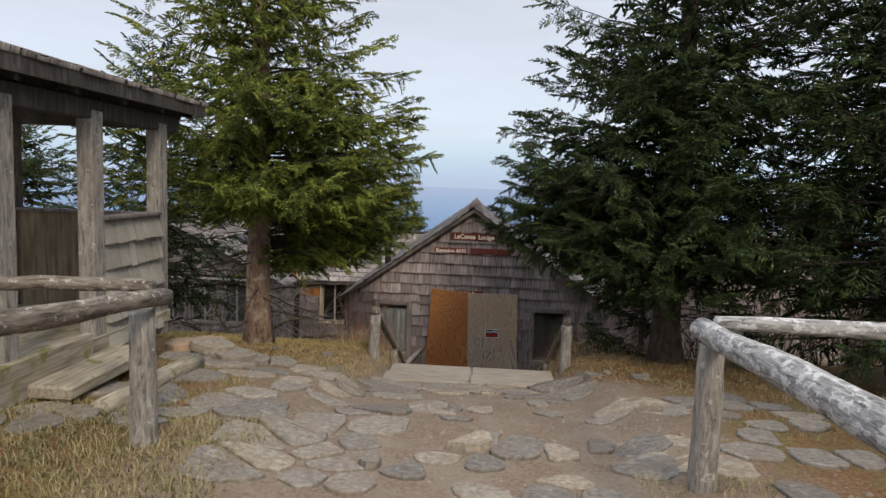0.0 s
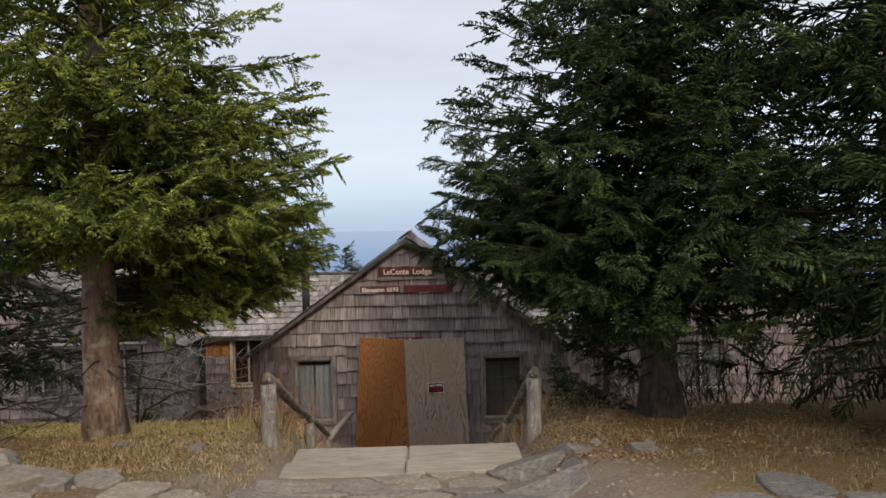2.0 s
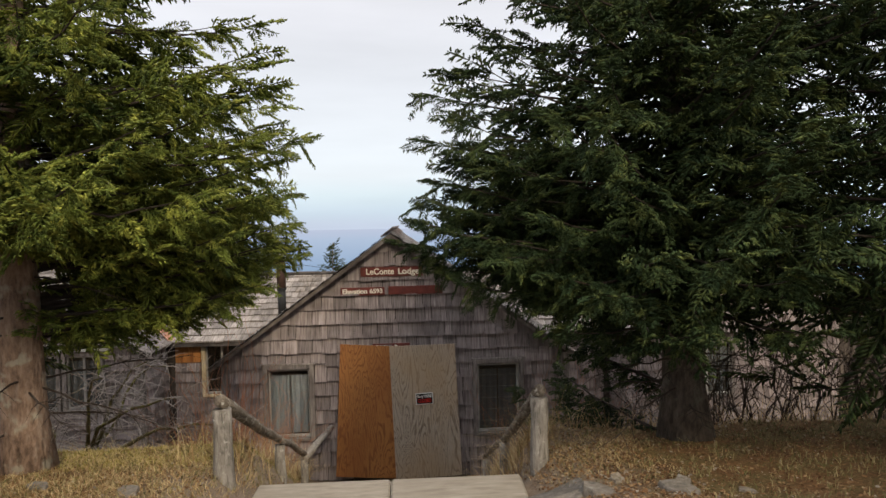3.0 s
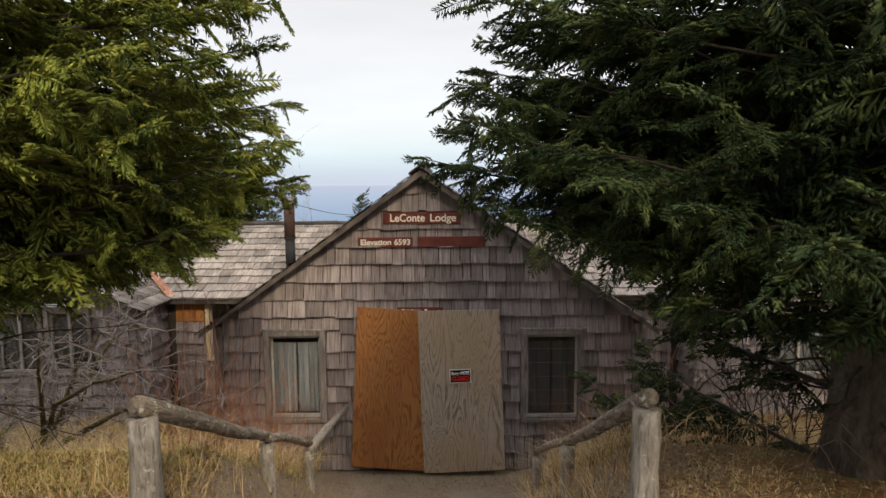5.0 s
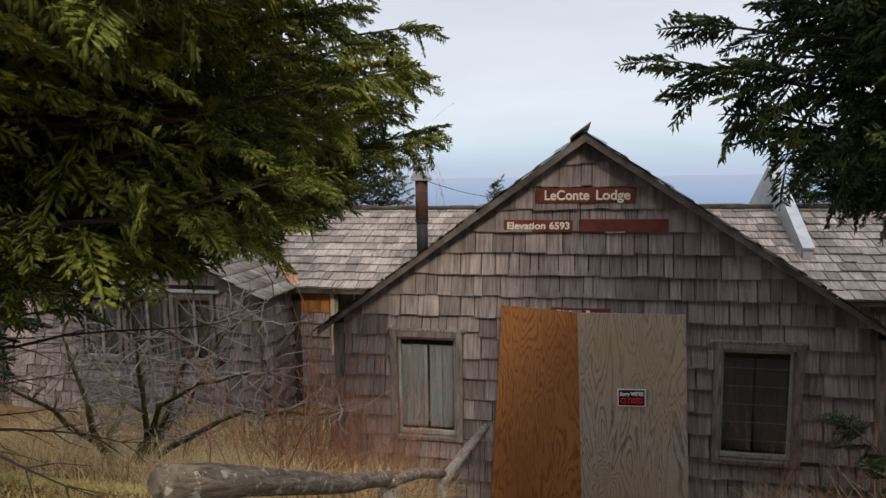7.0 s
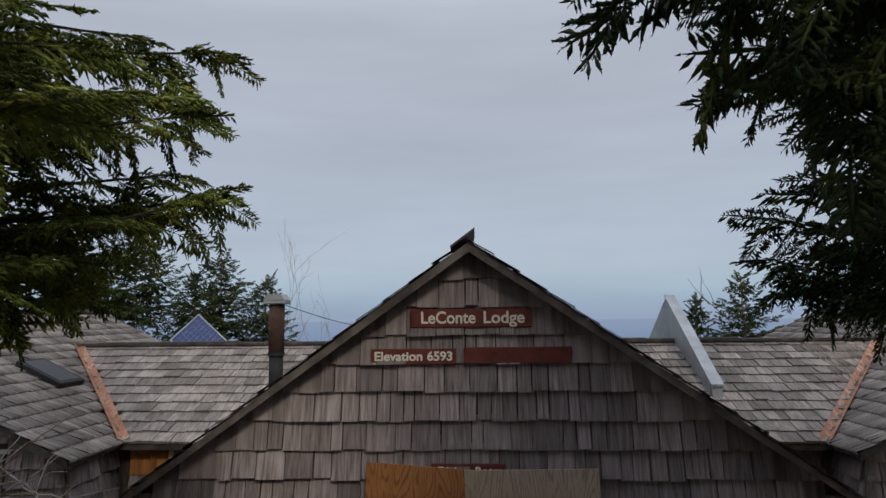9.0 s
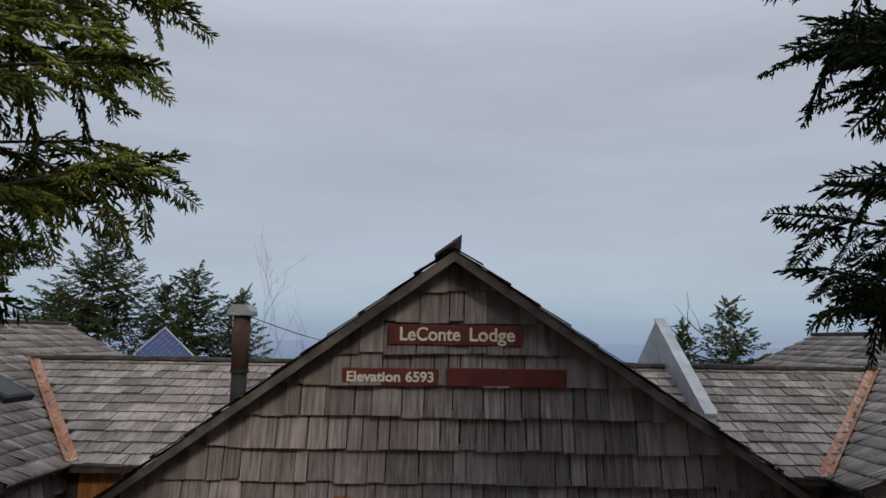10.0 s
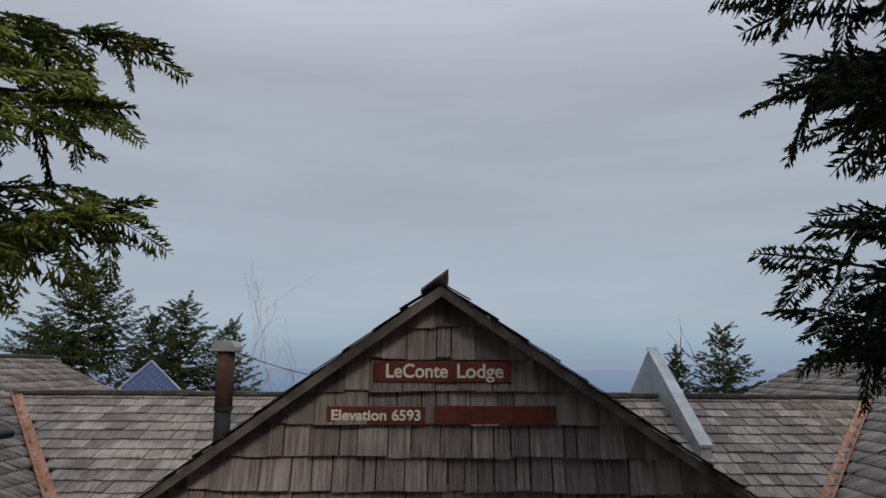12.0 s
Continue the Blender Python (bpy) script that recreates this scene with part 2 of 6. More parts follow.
LOG_PALE = log_material("bleached_log", (0.05, 0.046, 0.042), (0.27, 0.262, 0.255), (0.46, 0.455, 0.45), (0.56, 0.56, 0.56), 0.52)
PLANK = wood_material("worn_planks", (0.14, 0.12, 0.085), (0.3, 0.26, 0.2), (0.42, 0.38, 0.3), (5, 0.4, 5), 6.0, spread=0.2, moss=(0.16, 0.15, 0.06))
STEP_WOOD = wood_material("pale_sleeper", (0.22, 0.19, 0.155), (0.29, 0.255, 0.21), (0.35, 0.315, 0.265), (0.6, 2.5, 4), 6.0, spread=0.12)
INNER = wood_material("porch_boards", (0.1, 0.075, 0.045), (0.22, 0.17, 0.11), (0.32, 0.26, 0.18), (4, 4, 0.4), 5.0, spread=0.2)
PLY_RED = plywood_material("orange_plywood", (0.15, 0.052, 0.018), (0.35, 0.15, 0.05), (0.44, 0.215, 0.08), (0.26, 0.095, 0.032))
PLY_GREY = plywood_material("grey_plywood", (0.1, 0.072, 0.05), (0.36, 0.295, 0.235), (0.49, 0.43, 0.365), (0.36, 0.25, 0.15))
SIGN_RED = plain_material("maroon_board", (0.12, 0.028, 0.022), 0.6, 0, 0.35, 6.0)
LETTER = plain_material("cream_letters", (0.7, 0.66, 0.56), 0.6, 0, 0.1, 20.0)
BLACK = plain_material("black_plastic", (0.012, 0.012, 0.013), 0.4, 0, 0.1)
WHITE = plain_material("white_plastic", (0.78, 0.78, 0.76), 0.4, 0, 0.05)
RED = plain_material("red_print", (0.7, 0.02, 0.015), 0.4, 0, 0.05)
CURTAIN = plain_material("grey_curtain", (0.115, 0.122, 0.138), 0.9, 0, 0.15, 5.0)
# near black, so the unlit inside of the rooms is in the colour
ROOM = plain_material("room_painted_dark", (0.06, 0.05, 0.045), 0.9, 0, 0.3, 3.0)
WINDOW_WHITE = plain_material("white_window_paint", (0.45, 0.45, 0.43), 0.6, 0, 0.15)
SASH_GREY = plain_material("grey_sash_paint", (0.27, 0.265, 0.255), 0.6, 0, 0.25)
METAL = plain_material("dull_galvanised", (0.33, 0.345, 0.36), 0.55, 0.6, 0.22, 2.5)
PIPE_RUST = plain_material("rusty_flue", (0.075, 0.042, 0.034), 0.8, 0.1, 0.5, 5.0)
PIPE_DARK = plain_material("grey_flue", (0.018, 0.019, 0.021), 0.75, 0.0, 0.3, 5.0)
COPPER = wood_material("copper_valley", (0.17, 0.06, 0.03), (0.34, 0.15, 0.075), (0.38, 0.34, 0.3), (3, 1, 1), 5.0, spread=0.1, rough=0.5)
STONE = stone_material()
GRAVEL = plain_material("tan_gravel", (0.2, 0.16, 0.125), 0.95, 0, 0.4, 5.0, 0.3)
STONE_WARM = plain_material("tan_stone", (0.3, 0.21, 0.15), 0.9, 0, 0.35, 5.0, 0.5)
EARTH = ground_material()
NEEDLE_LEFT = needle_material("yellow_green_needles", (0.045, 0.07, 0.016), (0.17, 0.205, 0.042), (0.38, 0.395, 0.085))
# deep green, darkened further to hold the shade on the right-hand spruces
NEEDLE_RIGHT = needle_material("shaded_deep_green_needles", (0.015, 0.029, 0.012), (0.044, 0.068, 0.026), (0.125, 0.15, 0.048))
NEEDLE_FAR = needle_material("far_needles", (0.022, 0.036, 0.014), (0.055, 0.076, 0.027), (0.12, 0.13, 0.045))
BARK = bark_material("spruce_bark", (0.07, 0.048, 0.036), (0.23, 0.155, 0.115), (0.36, 0.28, 0.225), (0.34, 0.32, 0.26))
# bark copy darkened to hold the shade on the right trunk
BARK_SHADED = bark_material("shaded_spruce_bark", (0.03, 0.024, 0.02), (0.085, 0.068, 0.055), (0.14, 0.12, 0.1), (0.13, 0.13, 0.1))
BARK_MOSS = bark_material("mossy_bark", (0.05, 0.04, 0.02), (0.12, 0.1, 0.04), (0.2, 0.17, 0.08), (0.19, 0.18, 0.03))
TWIG = plain_material("grey_twigs", (0.27, 0.235, 0.21), 0.9, 0, 0.4, 4.0)
TWIG_RED = plain_material("red_stems", (0.25, 0.115, 0.07), 0.9, 0, 0.4, 4.0)
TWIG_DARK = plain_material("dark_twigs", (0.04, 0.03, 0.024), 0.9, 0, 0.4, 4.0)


def straw_material():
    n = Nodes("dry_grass", 0.9)
    base = n.ramp(n.island(), [(0.0, (0.2, 0.11, 0.045)), (0.45, (0.34, 0.23, 0.115)), (0.85, (0.5, 0.39, 0.22)), (1.0, (0.26, 0.23, 0.08))])
    n.color(base)
    return n.mat


def green_grass_material():
    n = Nodes("mossy_grass", 0.9)
    base = n.ramp(n.island(), [(0.0, (0.09, 0.1, 0.03)), (0.4, (0.2, 0.17, 0.075)), (1.0, (0.36, 0.29, 0.16))])
    n.color(base)
    return n.mat


STRAW = straw_material()
GRASS = green_grass_material()


def moss_material():
    n = Nodes("bright_moss", 0.95)
    n.color(n.ramp(n.island(), [(0.0, (0.19, 0.17, 0.035)), (0.45, (0.29, 0.235, 0.08)), (1.0, (0.45, 0.35, 0.18))]))
    return n.mat


MOSS = moss_material()


def glass_material():
    n = Nodes("window_glass", 0.03, 0.0, 0.5)
    n.bsdf.inputs["Transmission Weight"].default_value = 1.0
    n.bsdf.inputs["IOR"].default_value = 1.45
    n.bsdf.inputs["Base Color"].default_value = (0.8, 0.85, 0.85, 1)
    return n.mat


GLASS = glass_material()


def solar_material():
    n = Nodes("solar_cells", 0.15, 0.0, 0.5)
    n.bsdf.inputs["Base Color"].default_value = (0.03, 0.05, 0.16, 1)
    return n.mat


SOLAR = solar_material()


# ---------------------------------------------------------------- building helpers
def mesh_of(bm, name, material=None, smooth=False):
    me = bpy.data.meshes.new(name)
    bmesh.ops.recalc_face_normals(bm, faces=bm.faces)
    bm.to_mesh(me)
    bm.free()
    if material:
        me.materials.append(material)
    if smooth:
        me.polygons.foreach_set("use_smooth", [True] * len(me.polygons))
    return me


def part(name, bm, material, parent=None, label="", smooth=False):
    """Links a bmesh as one object under a thing or under a part."""
    ob = new(name, bm if isinstance(bm, bpy.types.Mesh) else mesh_of(bm, name, material, smooth))
    ob.parent = parent
    if label:
        tagged(ob, label)
    return ob


def thing(name, label, category, group="", at=(0, 0, 0)):
    ob = new(name)
    ob.empty_display_size = 0.1
    ob.location = at
    return tagged(ob, label, category, group)


def setting(name, bm, material, label="", smooth=False):
    return tagged(part(name, bm, material, None, "", smooth), label, "", "", "structure")


def box(x0, x1, y0, y1, z0, z1, bevel=0.0, bm=None):
    bm = bm or bmesh.new()
    made = bmesh.ops.create_cube(bm, size=1.0, matrix=Matrix.Translation(((x0 + x1) / 2, (y0 + y1) / 2, (z0 + z1) / 2)) @ Matrix.Diagonal((x1 - x0, y1 - y0, z1 - z0, 1)))
    if bevel:
        edges = list({e for v in made["verts"] for e in v.link_edges})
        bmesh.ops.bevel(bm, geom=edges, offset=bevel, segments=1, affect="EDGES")
    return bm


def prism(outline, depth, bm=None):
    """A flat outline of 3D corners, thickened along the vector depth."""
    bm = bm or bmesh.new()
    a = [bm.verts.new(p) for p in outline]
    b = [bm.verts.new(Vector(p) + Vector(depth)) for p in outline]
    bm.faces.new(a)
    bm.faces.new(b[::-1])
    for i in range(len(a)):
        j = (i + 1) % len(a)
        bm.faces.new((a[i], b[i], b[j], a[j]))
    return bm


def tube(points, radii, sides=10, wobble=0.0, bm=None, seed=0):
    """A bent, tapering round bar with closed ends."""
    bm = bm or bmesh.new()
    rng = random.Random(seed)
    pts = [Vector(p) for p in points]
    rings = []
    for i, p in enumerate(pts):
        d = (pts[min(i + 1, len(pts) - 1)] - pts[max(i - 1, 0)]).normalized()
        u = d.cross(Vector((0.31, 0.17, 0.93))).normalized()
        if u.length < 0.1:
            u = d.cross(Vector((1, 0, 0))).normalized()
        v = d.cross(u)
        ring = []
        for k in range(sides):
            a = 2 * math.pi * k / sides
            r = radii[i] * (1 + wobble * (rng.random() - 0.5))
            ring.append(bm.verts.new(p + (u * math.cos(a) + v * math.sin(a)) * r))
        rings.append(ring)
    for a, b in zip(rings, rings[1:]):
        for k in range(sides):
            bm.faces.new((a[k], a[(k + 1) % sides], b[(k + 1) % sides], b[k]))
    bm.faces.new(rings[0][::-1])
    bm.faces.new(rings[-1])
    return bm


def log_points(a, b, bow=0.03, n=9, seed=0):
    rng = random.Random(seed)
    a, b = Vector(a), Vector(b)
    out = []
    for i in range(n):
        s = i / (n - 1)
        off = Vector((rng.uniform(-1, 1), rng.uniform(-1, 1), rng.uniform(-1, 1))) * bow * (0.35 if 0 < i < n - 1 else 0.0)
        out.append(a.lerp(b, s) + off + Vector((0, 0, bow * math.sin(math.pi * s))))
    return out


def raw_mesh(name, verts, faces, material):
    """A large mesh from arrays of corners and triangles."""
    me = bpy.data.meshes.new(name)
    verts = np.asarray(verts, dtype=np.float32)
    faces = np.asarray(faces, dtype=np.int32)
    k = faces.shape[1]
    me.vertices.add(len(verts))
    me.vertices.foreach_set("co", verts.ravel())
    me.loops.add(faces.size)
    me.loops.foreach_set("vertex_index", faces.ravel())
    me.polygons.add(len(faces))
    me.polygons.foreach_set("loop_start", np.arange(len(faces), dtype=np.int32) * k)
    me.update(calc_edges=True)
    me.validate()
    me.materials.append(material)
    return me


def lettering(name, text, size, material, matrix, parent, depth=0.004, width=1.0, bold=0.0):
    cu = bpy.data.curves.new(name, "FONT")
    cu.body, cu.size, cu.extrude, cu.align_x, cu.align_y = text, size, depth, "CENTER", "CENTER"
    cu.bevel_depth = bold
    tmp = bpy.data.objects.new(name, cu)
    scene.collection.objects.link(tmp)
    bpy.context.view_layer.update()
    me = bpy.data.meshes.new_from_object(tmp.evaluated_get(bpy.context.evaluated_depsgraph_get()))
    bpy.data.objects.remove(tmp)
    me.materials.clear()
    me.materials.append(material)
    ob = part(name, me, material, parent)
    xs = [v.co.x for v in me.vertices]
    k = width / (max(xs) - min(xs))
    ob.matrix_basis = matrix @ Matrix.Diagonal((k, 1, 1, 1))
    return ob


# ---------------------------------------------------------------- the ground
PATH_Y = [-60, -20, -3, 0.94, 3, 5.2, 7, 8.4, 10, 11.35, 12.5, 14, 15.6, 16.4, 17.2, 21, 30, 40, 60, 200, 600]
PATH_Z = [3.5, 2.2, 1.05, 0.66, 0.40, 0.22, 0.02, -0.25, -0.68, -0.86, -1.45, -2.25, -2.95, -3.02, -3.04, -3.5, -4.6, -10, -26, -130, -260]
SIDE_Y = [-60, -20, -3, 0.94, 3, 5.2, 7, 8.4, 10, 11.35, 12.6, 14, 15.6, 17.2, 21, 30, 40, 60, 200, 600]
SIDE_Z = [3.6, 2.3, 1.1, 0.7, 0.45, 0.32, 0.16, -0.05, -0.4, -0.55, -0.72, -1.5, -2.35, -3.0, -3.5, -4.6, -10, -26, -130, -260]


def ground_z(x, y):
    w = min(max((abs(x) - 1.25) / 0.5, 0.0), 1.0)
    w = w * w * (3 - 2 * w)
    z = float(np.interp(y, PATH_Y, PATH_Z)) * (1 - w) + float(np.interp(y, SIDE_Y, SIDE_Z)) * w
    if x < -2.0 and y < 9:
        z += 0.1 * min(1.0, (-2.0 - x) / 1.5) * min(1.0, max(0.0, (y - 3) / 3))
    near = 1.0 if abs(y) < 40 and abs(x) < 40 else 0.0
    z += near * (0.05 * noise.noise(Vector((x * 0.6, y * 0.6, 0.0))) * min(1.0, 0.3 + w) + 0.015 * noise.noise(Vector((x * 3, y * 3, 4.0))))
    return z


def steps_between(points):
    out = []
    for a, b, n in points:
        out += [a + (b - a) * i / n for i in range(n)]
    return out + [points[-1][1]]


def build_ground():
    xs = steps_between([(-3000, -200, 6), (-200, -30, 8), (-30, -8, 22), (-8, 8, 110), (8, 30, 22), (30, 200, 8), (200, 3000, 6)])
    ys = steps_between([(-3000, -200, 4), (-200, -12, 8), (-12, 0, 24), (0, 18, 130), (18, 30, 24), (30, 200, 14), (200, 3000, 8)])
    verts = [(x, y, ground_z(x, y)) for y in ys for x in xs]
    w = len(xs)
    faces = [(j * w + i, j * w + i + 1, (j + 1) * w + i + 1, (j + 1) * w + i) for j in range(len(ys) - 1) for i in range(w - 1)]
    me = raw_mesh("ground", verts, faces, EARTH)
    me.polygons.foreach_set("use_smooth", [True] * len(me.polygons))
    tagged(new("ground", me), "trodden tan dirt, dry grass and needle litter on a slope", "", "", "structure")


build_ground()


def build_backdrop():
    """A glowing ring painted as blue haze over the lowlands, far below the summit."""
    n = Nodes("far_haze_glow", 1.0)
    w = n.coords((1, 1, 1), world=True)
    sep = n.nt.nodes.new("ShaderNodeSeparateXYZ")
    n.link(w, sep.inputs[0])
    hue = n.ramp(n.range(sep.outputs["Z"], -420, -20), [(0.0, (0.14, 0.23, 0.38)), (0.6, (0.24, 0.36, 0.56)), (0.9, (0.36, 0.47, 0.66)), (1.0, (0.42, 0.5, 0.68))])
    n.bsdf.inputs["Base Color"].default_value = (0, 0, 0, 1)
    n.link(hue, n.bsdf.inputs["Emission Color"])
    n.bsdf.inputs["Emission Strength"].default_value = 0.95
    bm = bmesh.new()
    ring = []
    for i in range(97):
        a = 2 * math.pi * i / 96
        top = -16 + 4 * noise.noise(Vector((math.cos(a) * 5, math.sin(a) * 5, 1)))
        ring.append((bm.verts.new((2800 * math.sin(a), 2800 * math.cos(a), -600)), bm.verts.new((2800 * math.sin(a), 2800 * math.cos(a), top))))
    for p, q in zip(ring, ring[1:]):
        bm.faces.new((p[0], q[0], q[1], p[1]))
    setting("backdrop", bm, n.mat, "glowing backdrop painted as blue haze over distant lowlands")


build_backdrop()

# ---------------------------------------------------------------- the lodge
FRONT_Y, HALF, APEX_Z, EAVE_Z = 17.2, 3.43, 1.63, -0.77
APEX_X = -0.1
WALL_X0, WALL_X1 = -3.3, 3.26


def rake_z(x):
    side = HALF - APEX_X if x > APEX_X else HALF + APEX_X
    return APEX_Z - (APEX_Z - EAVE_Z) / side * abs(x - APEX_X)


UNIT = {}


def shake_mesh(material):
    """One split shake, a wedge one unit wide and high, thick at its butt."""
    if material.name not in UNIT:
        bm = bmesh.new()
        low = [(-0.5, 0, 0), (0.5, 0, 0), (0.5, -1, 0.012), (-0.5, -1, 0)]
        top = [(-0.5, 0, 1), (0.5, 0, 1), (0.5, -0.08, 1), (-0.5, -0.08, 1)]
        a = [bm.verts.new(p) for p in low]
        b = [bm.verts.new(p) for p in top]
        bm.faces.new(a)
        bm.faces.new(b)
        for i in range(4):
            j = (i + 1) % 4
            bm.faces.new((a[i], a[j], b[j], b[i]))
        UNIT[material.name] = mesh_of(bm, "shake", material)
    return UNIT[material.name]


def shake_wall(parent, rows, x_range, clear, material, rng, plane, widths=(0.1, 0.29), top_of=None):
    """Courses of single shakes on a wall. plane(u, z, out) gives the world place; clear lists windows."""
    count = 0
    origin, along = plane
    turn = Matrix.Rotation(math.atan2(along.y, along.x), 4, "Z")
    for z0, z1 in rows:
        u, end = x_range
        while u < end - 0.02:
            w = min(rng.uniform(*widths), end - u)
            if end - u - w < 0.06:
                w = end - u
            c = u + w / 2
            zb, zt = z0 + rng.uniform(-0.014, 0.012), z1 + 0.05
            hit = [k for k in clear if u < k[1] - 0.01 and u + w > k[0] + 0.01 and zb < k[3] - 0.02 and zt > k[2] + 0.02]
            if hit:
                k = hit[0]
                if u < k[0] - 0.03:
                    w = k[0] - u
                    c = u + w / 2
                elif zb < k[2] - 0.05:
                    zt = k[2]
                elif zb < k[3] - 0.05 < zt - 0.09:
                    zb = k[3]
                elif u < k[1] and zb > k[2] - 0.05:
                    u = k[1]
                    continue
            if top_of:
                l, r = top_of(u), top_of(u + w)
                if min(l, r) < zt:
                    lz, rz = max(min(zt, l), zb + 0.002), max(min(zt, r), zb + 0.002)
                    if max(l, r) > zb + 0.004:
                        bm = bmesh.new()
                        tops = [(u + w, rz), (u, lz)]
                        if min(l, r) < zt < max(l, r):
                            tops.insert(1, (u + w * (zt - l) / (r - l), zt))
                        base = [origin + along * p + Vector((0, 0, q)) for p, q in [(u, zb), (u + w, zb)] + tops]
                        out = Vector((along.y, -along.x, 0))
                        prism(base, out * 0.055, bm)
                        for v in bm.verts:
                            if (v.co - origin).dot(out) > 0.02:
                                v.co -= out * (0.048 * min(1.0, max(0.0, (v.co.z - zb) / 0.32)) + rng.uniform(0, 0.004))
                        part("shake", bm, material, parent)
                    u += w + 0.004
                    continue
            ob = new("shake", shake_mesh(material))
            ob.parent = parent
            ob.matrix_basis = Matrix.Translation(origin + along * c + Vector((0, 0, zb))) @ turn @ Matrix.Diagonal((w - rng.uniform(0.005, 0.017), rng.uniform(0.05, 0.09), zt - zb, 1))
            count += 1
            u += w
    return count


def roof_shake_mesh(material):
    """One roof shake, a unit wedge: thick at the eave end, thin at the top."""
    key = "roof " + material.name
    if key not in UNIT:
        bm = bmesh.new()
        a = [bm.verts.new(p) for p in ((0, 0, 0), (1, 0, 0), (1, 1, 0), (0, 1, 0))]
        b = [bm.verts.new(p) for p in ((0, 0, 1), (1, 0, 0.92), (1, 1, 0.18), (0, 1, 0.2))]
        bm.faces.new(a)
        bm.faces.new(b)
        for i in range(4):
            j = (i + 1) % 4
            bm.faces.new((a[i], a[j], b[j], b[i]))
        UNIT[key] = mesh_of(bm, "shake", material)
    return UNIT[key]


def shake_roof(name, parent, corner, along, up, length, climb, material, rng, course=0.26, cut=None, width=(0.1, 0.26), lift=0.0, thick=(0.034, 0.058), single=None, single_material=None):
    """Roof courses as wedges joined in one mesh; corner: lower left, along: unit along the eave, up: unit up the slope."""
    nrm = along.cross(up).normalized()
    verts, faces = [], []
    n = int(climb / course) + 1
    for i in range(n):
        s0 = i * course
        s1 = min(s0 + course * 1.25, climb)
        u = 0.0
        while u < length:
            w = rng.uniform(*width)
            a, b = u, min(u + w - rng.uniform(0.006, 0.018), length)
            u += w
            if b - a < 0.02:
                continue
            mid = corner + along * ((a + b) / 2) + up * (s0 + 0.1)
            if cut and not cut(mid):
                continue
            j = rng.uniform(-0.012, 0.012)
            t0, t1 = rng.uniform(*thick) + lift, 0.008 + lift
            if single and single(mid):
                ob = new("shake", roof_shake_mesh(single_material))
                ob.parent = parent
                at = corner + along * a + up * (s0 + j)
                cols = (along * (b - a), up * (s1 - s0 - j), nrm * t0, at)
                ob.matrix_basis = Matrix([[c[r] for c in cols] for r in range(3)] + [[0, 0, 0, 1]])
                continue
            k = len(verts)
            for p, s, t in ((a, s0 + j, t0), (b, s0 + j, t0), (b, s1, t1), (a, s1, t1)):
                verts.append(corner + along * p + up * s + nrm * t)
            for p, s in ((a, s0 + j), (b, s0 + j)):
                verts.append(corner + along * p + up * s + nrm * lift)
            faces += [(k, k + 1, k + 2, k + 3), (k + 4, k + 5, k + 1, k)]
    me = raw_mesh(name, [tuple(v) for v in verts], faces, material)
    ob = part(name, me, material, parent)
    tagged(ob, "weathered grey split shakes laid in courses", "", "", "stuff")
    return ob


def window_unit(name, parent, x0, x1, z0, z1, y, material, curtain=True, mullions=0, label="", sill=True):
    """A framed window in a wall that faces -y: casing, sash, pane, and curtains inside."""
    win = part(name, box(x0 - 0.09, x0, y - 0.095, y + 0.1, z0 - 0.06, z1 + 0.09, 0.006), material, parent, label)
    part("casing", box(x1, x1 + 0.09, y - 0.095, y + 0.1, z0 - 0.06, z1 + 0.09, 0.006), material, win)
    part("head", box(x0 - 0.13, x1 + 0.13, y - 0.1, y + 0.1, z1 + 0.09, z1 + 0.12, 0.004), material, win)
    part("casing", box(x0, x1, y - 0.095, y + 0.1, z1 + 0.01, z1 + 0.088, 0.006), material, win)
    if sill:
        part("sill", box(x0 - 0.03, x1 + 0.03, y - 0.08, y + 0.1, z0 - 0.07, z0 - 0.01, 0.008), material, win)
    f = 0.035
    bm = box(x0 + 0.002, x0 + f, y - 0.02, y + 0.03, z0, z1, 0.004)
    box(x1 - f, x1 - 0.002, y - 0.02, y + 0.03, z0, z1, 0.004, bm)
    box(x0 + f, x1 - f, y - 0.02, y + 0.03, z1 - f, z1, 0.004, bm)
    box(x0 + f, x1 - f, y - 0.02, y + 0.03, z0, z0 + f * 1.6, 0.004, bm)
    for i in range(mullions):
        c = x0 + (x1 - x0) * (i + 1) / (mullions + 1)
        box(c - 0.025, c + 0.025, y - 0.02, y + 0.03, z0 + f, z1 - f, 0.004, bm)
    part("sash", bm, SASH_GREY, win)
    pane = part("pane", box(x0 + f, x1 - f, y + 0.004, y + 0.01, z0 + f, z1 - f), GLASS, win)
    pane.visible_shadow = False
    if curtain:
        for a, b in ((x0 + 0.01, x0 + (x1 - x0) * 0.485), (x0 + (x1 - x0) * 0.52, x1 - 0.01)):
            bm = bmesh.new()
            cols = []
            for i in range(17):
                s = i / 16
                xx, yy = a + (b - a) * s, y + 0.07 + 0.007 * math.sin(s * 19) + 0.003 * math.sin(s * 47)
                cols.append((bm.verts.new((xx, yy, z0 + 0.07)), bm.verts.new((xx, yy, z1 - 0.12))))
            for p, q in zip(cols, cols[1:]):
                bm.faces.new((p[0], q[0], q[1], p[1]))
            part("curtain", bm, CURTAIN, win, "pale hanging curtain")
    return win


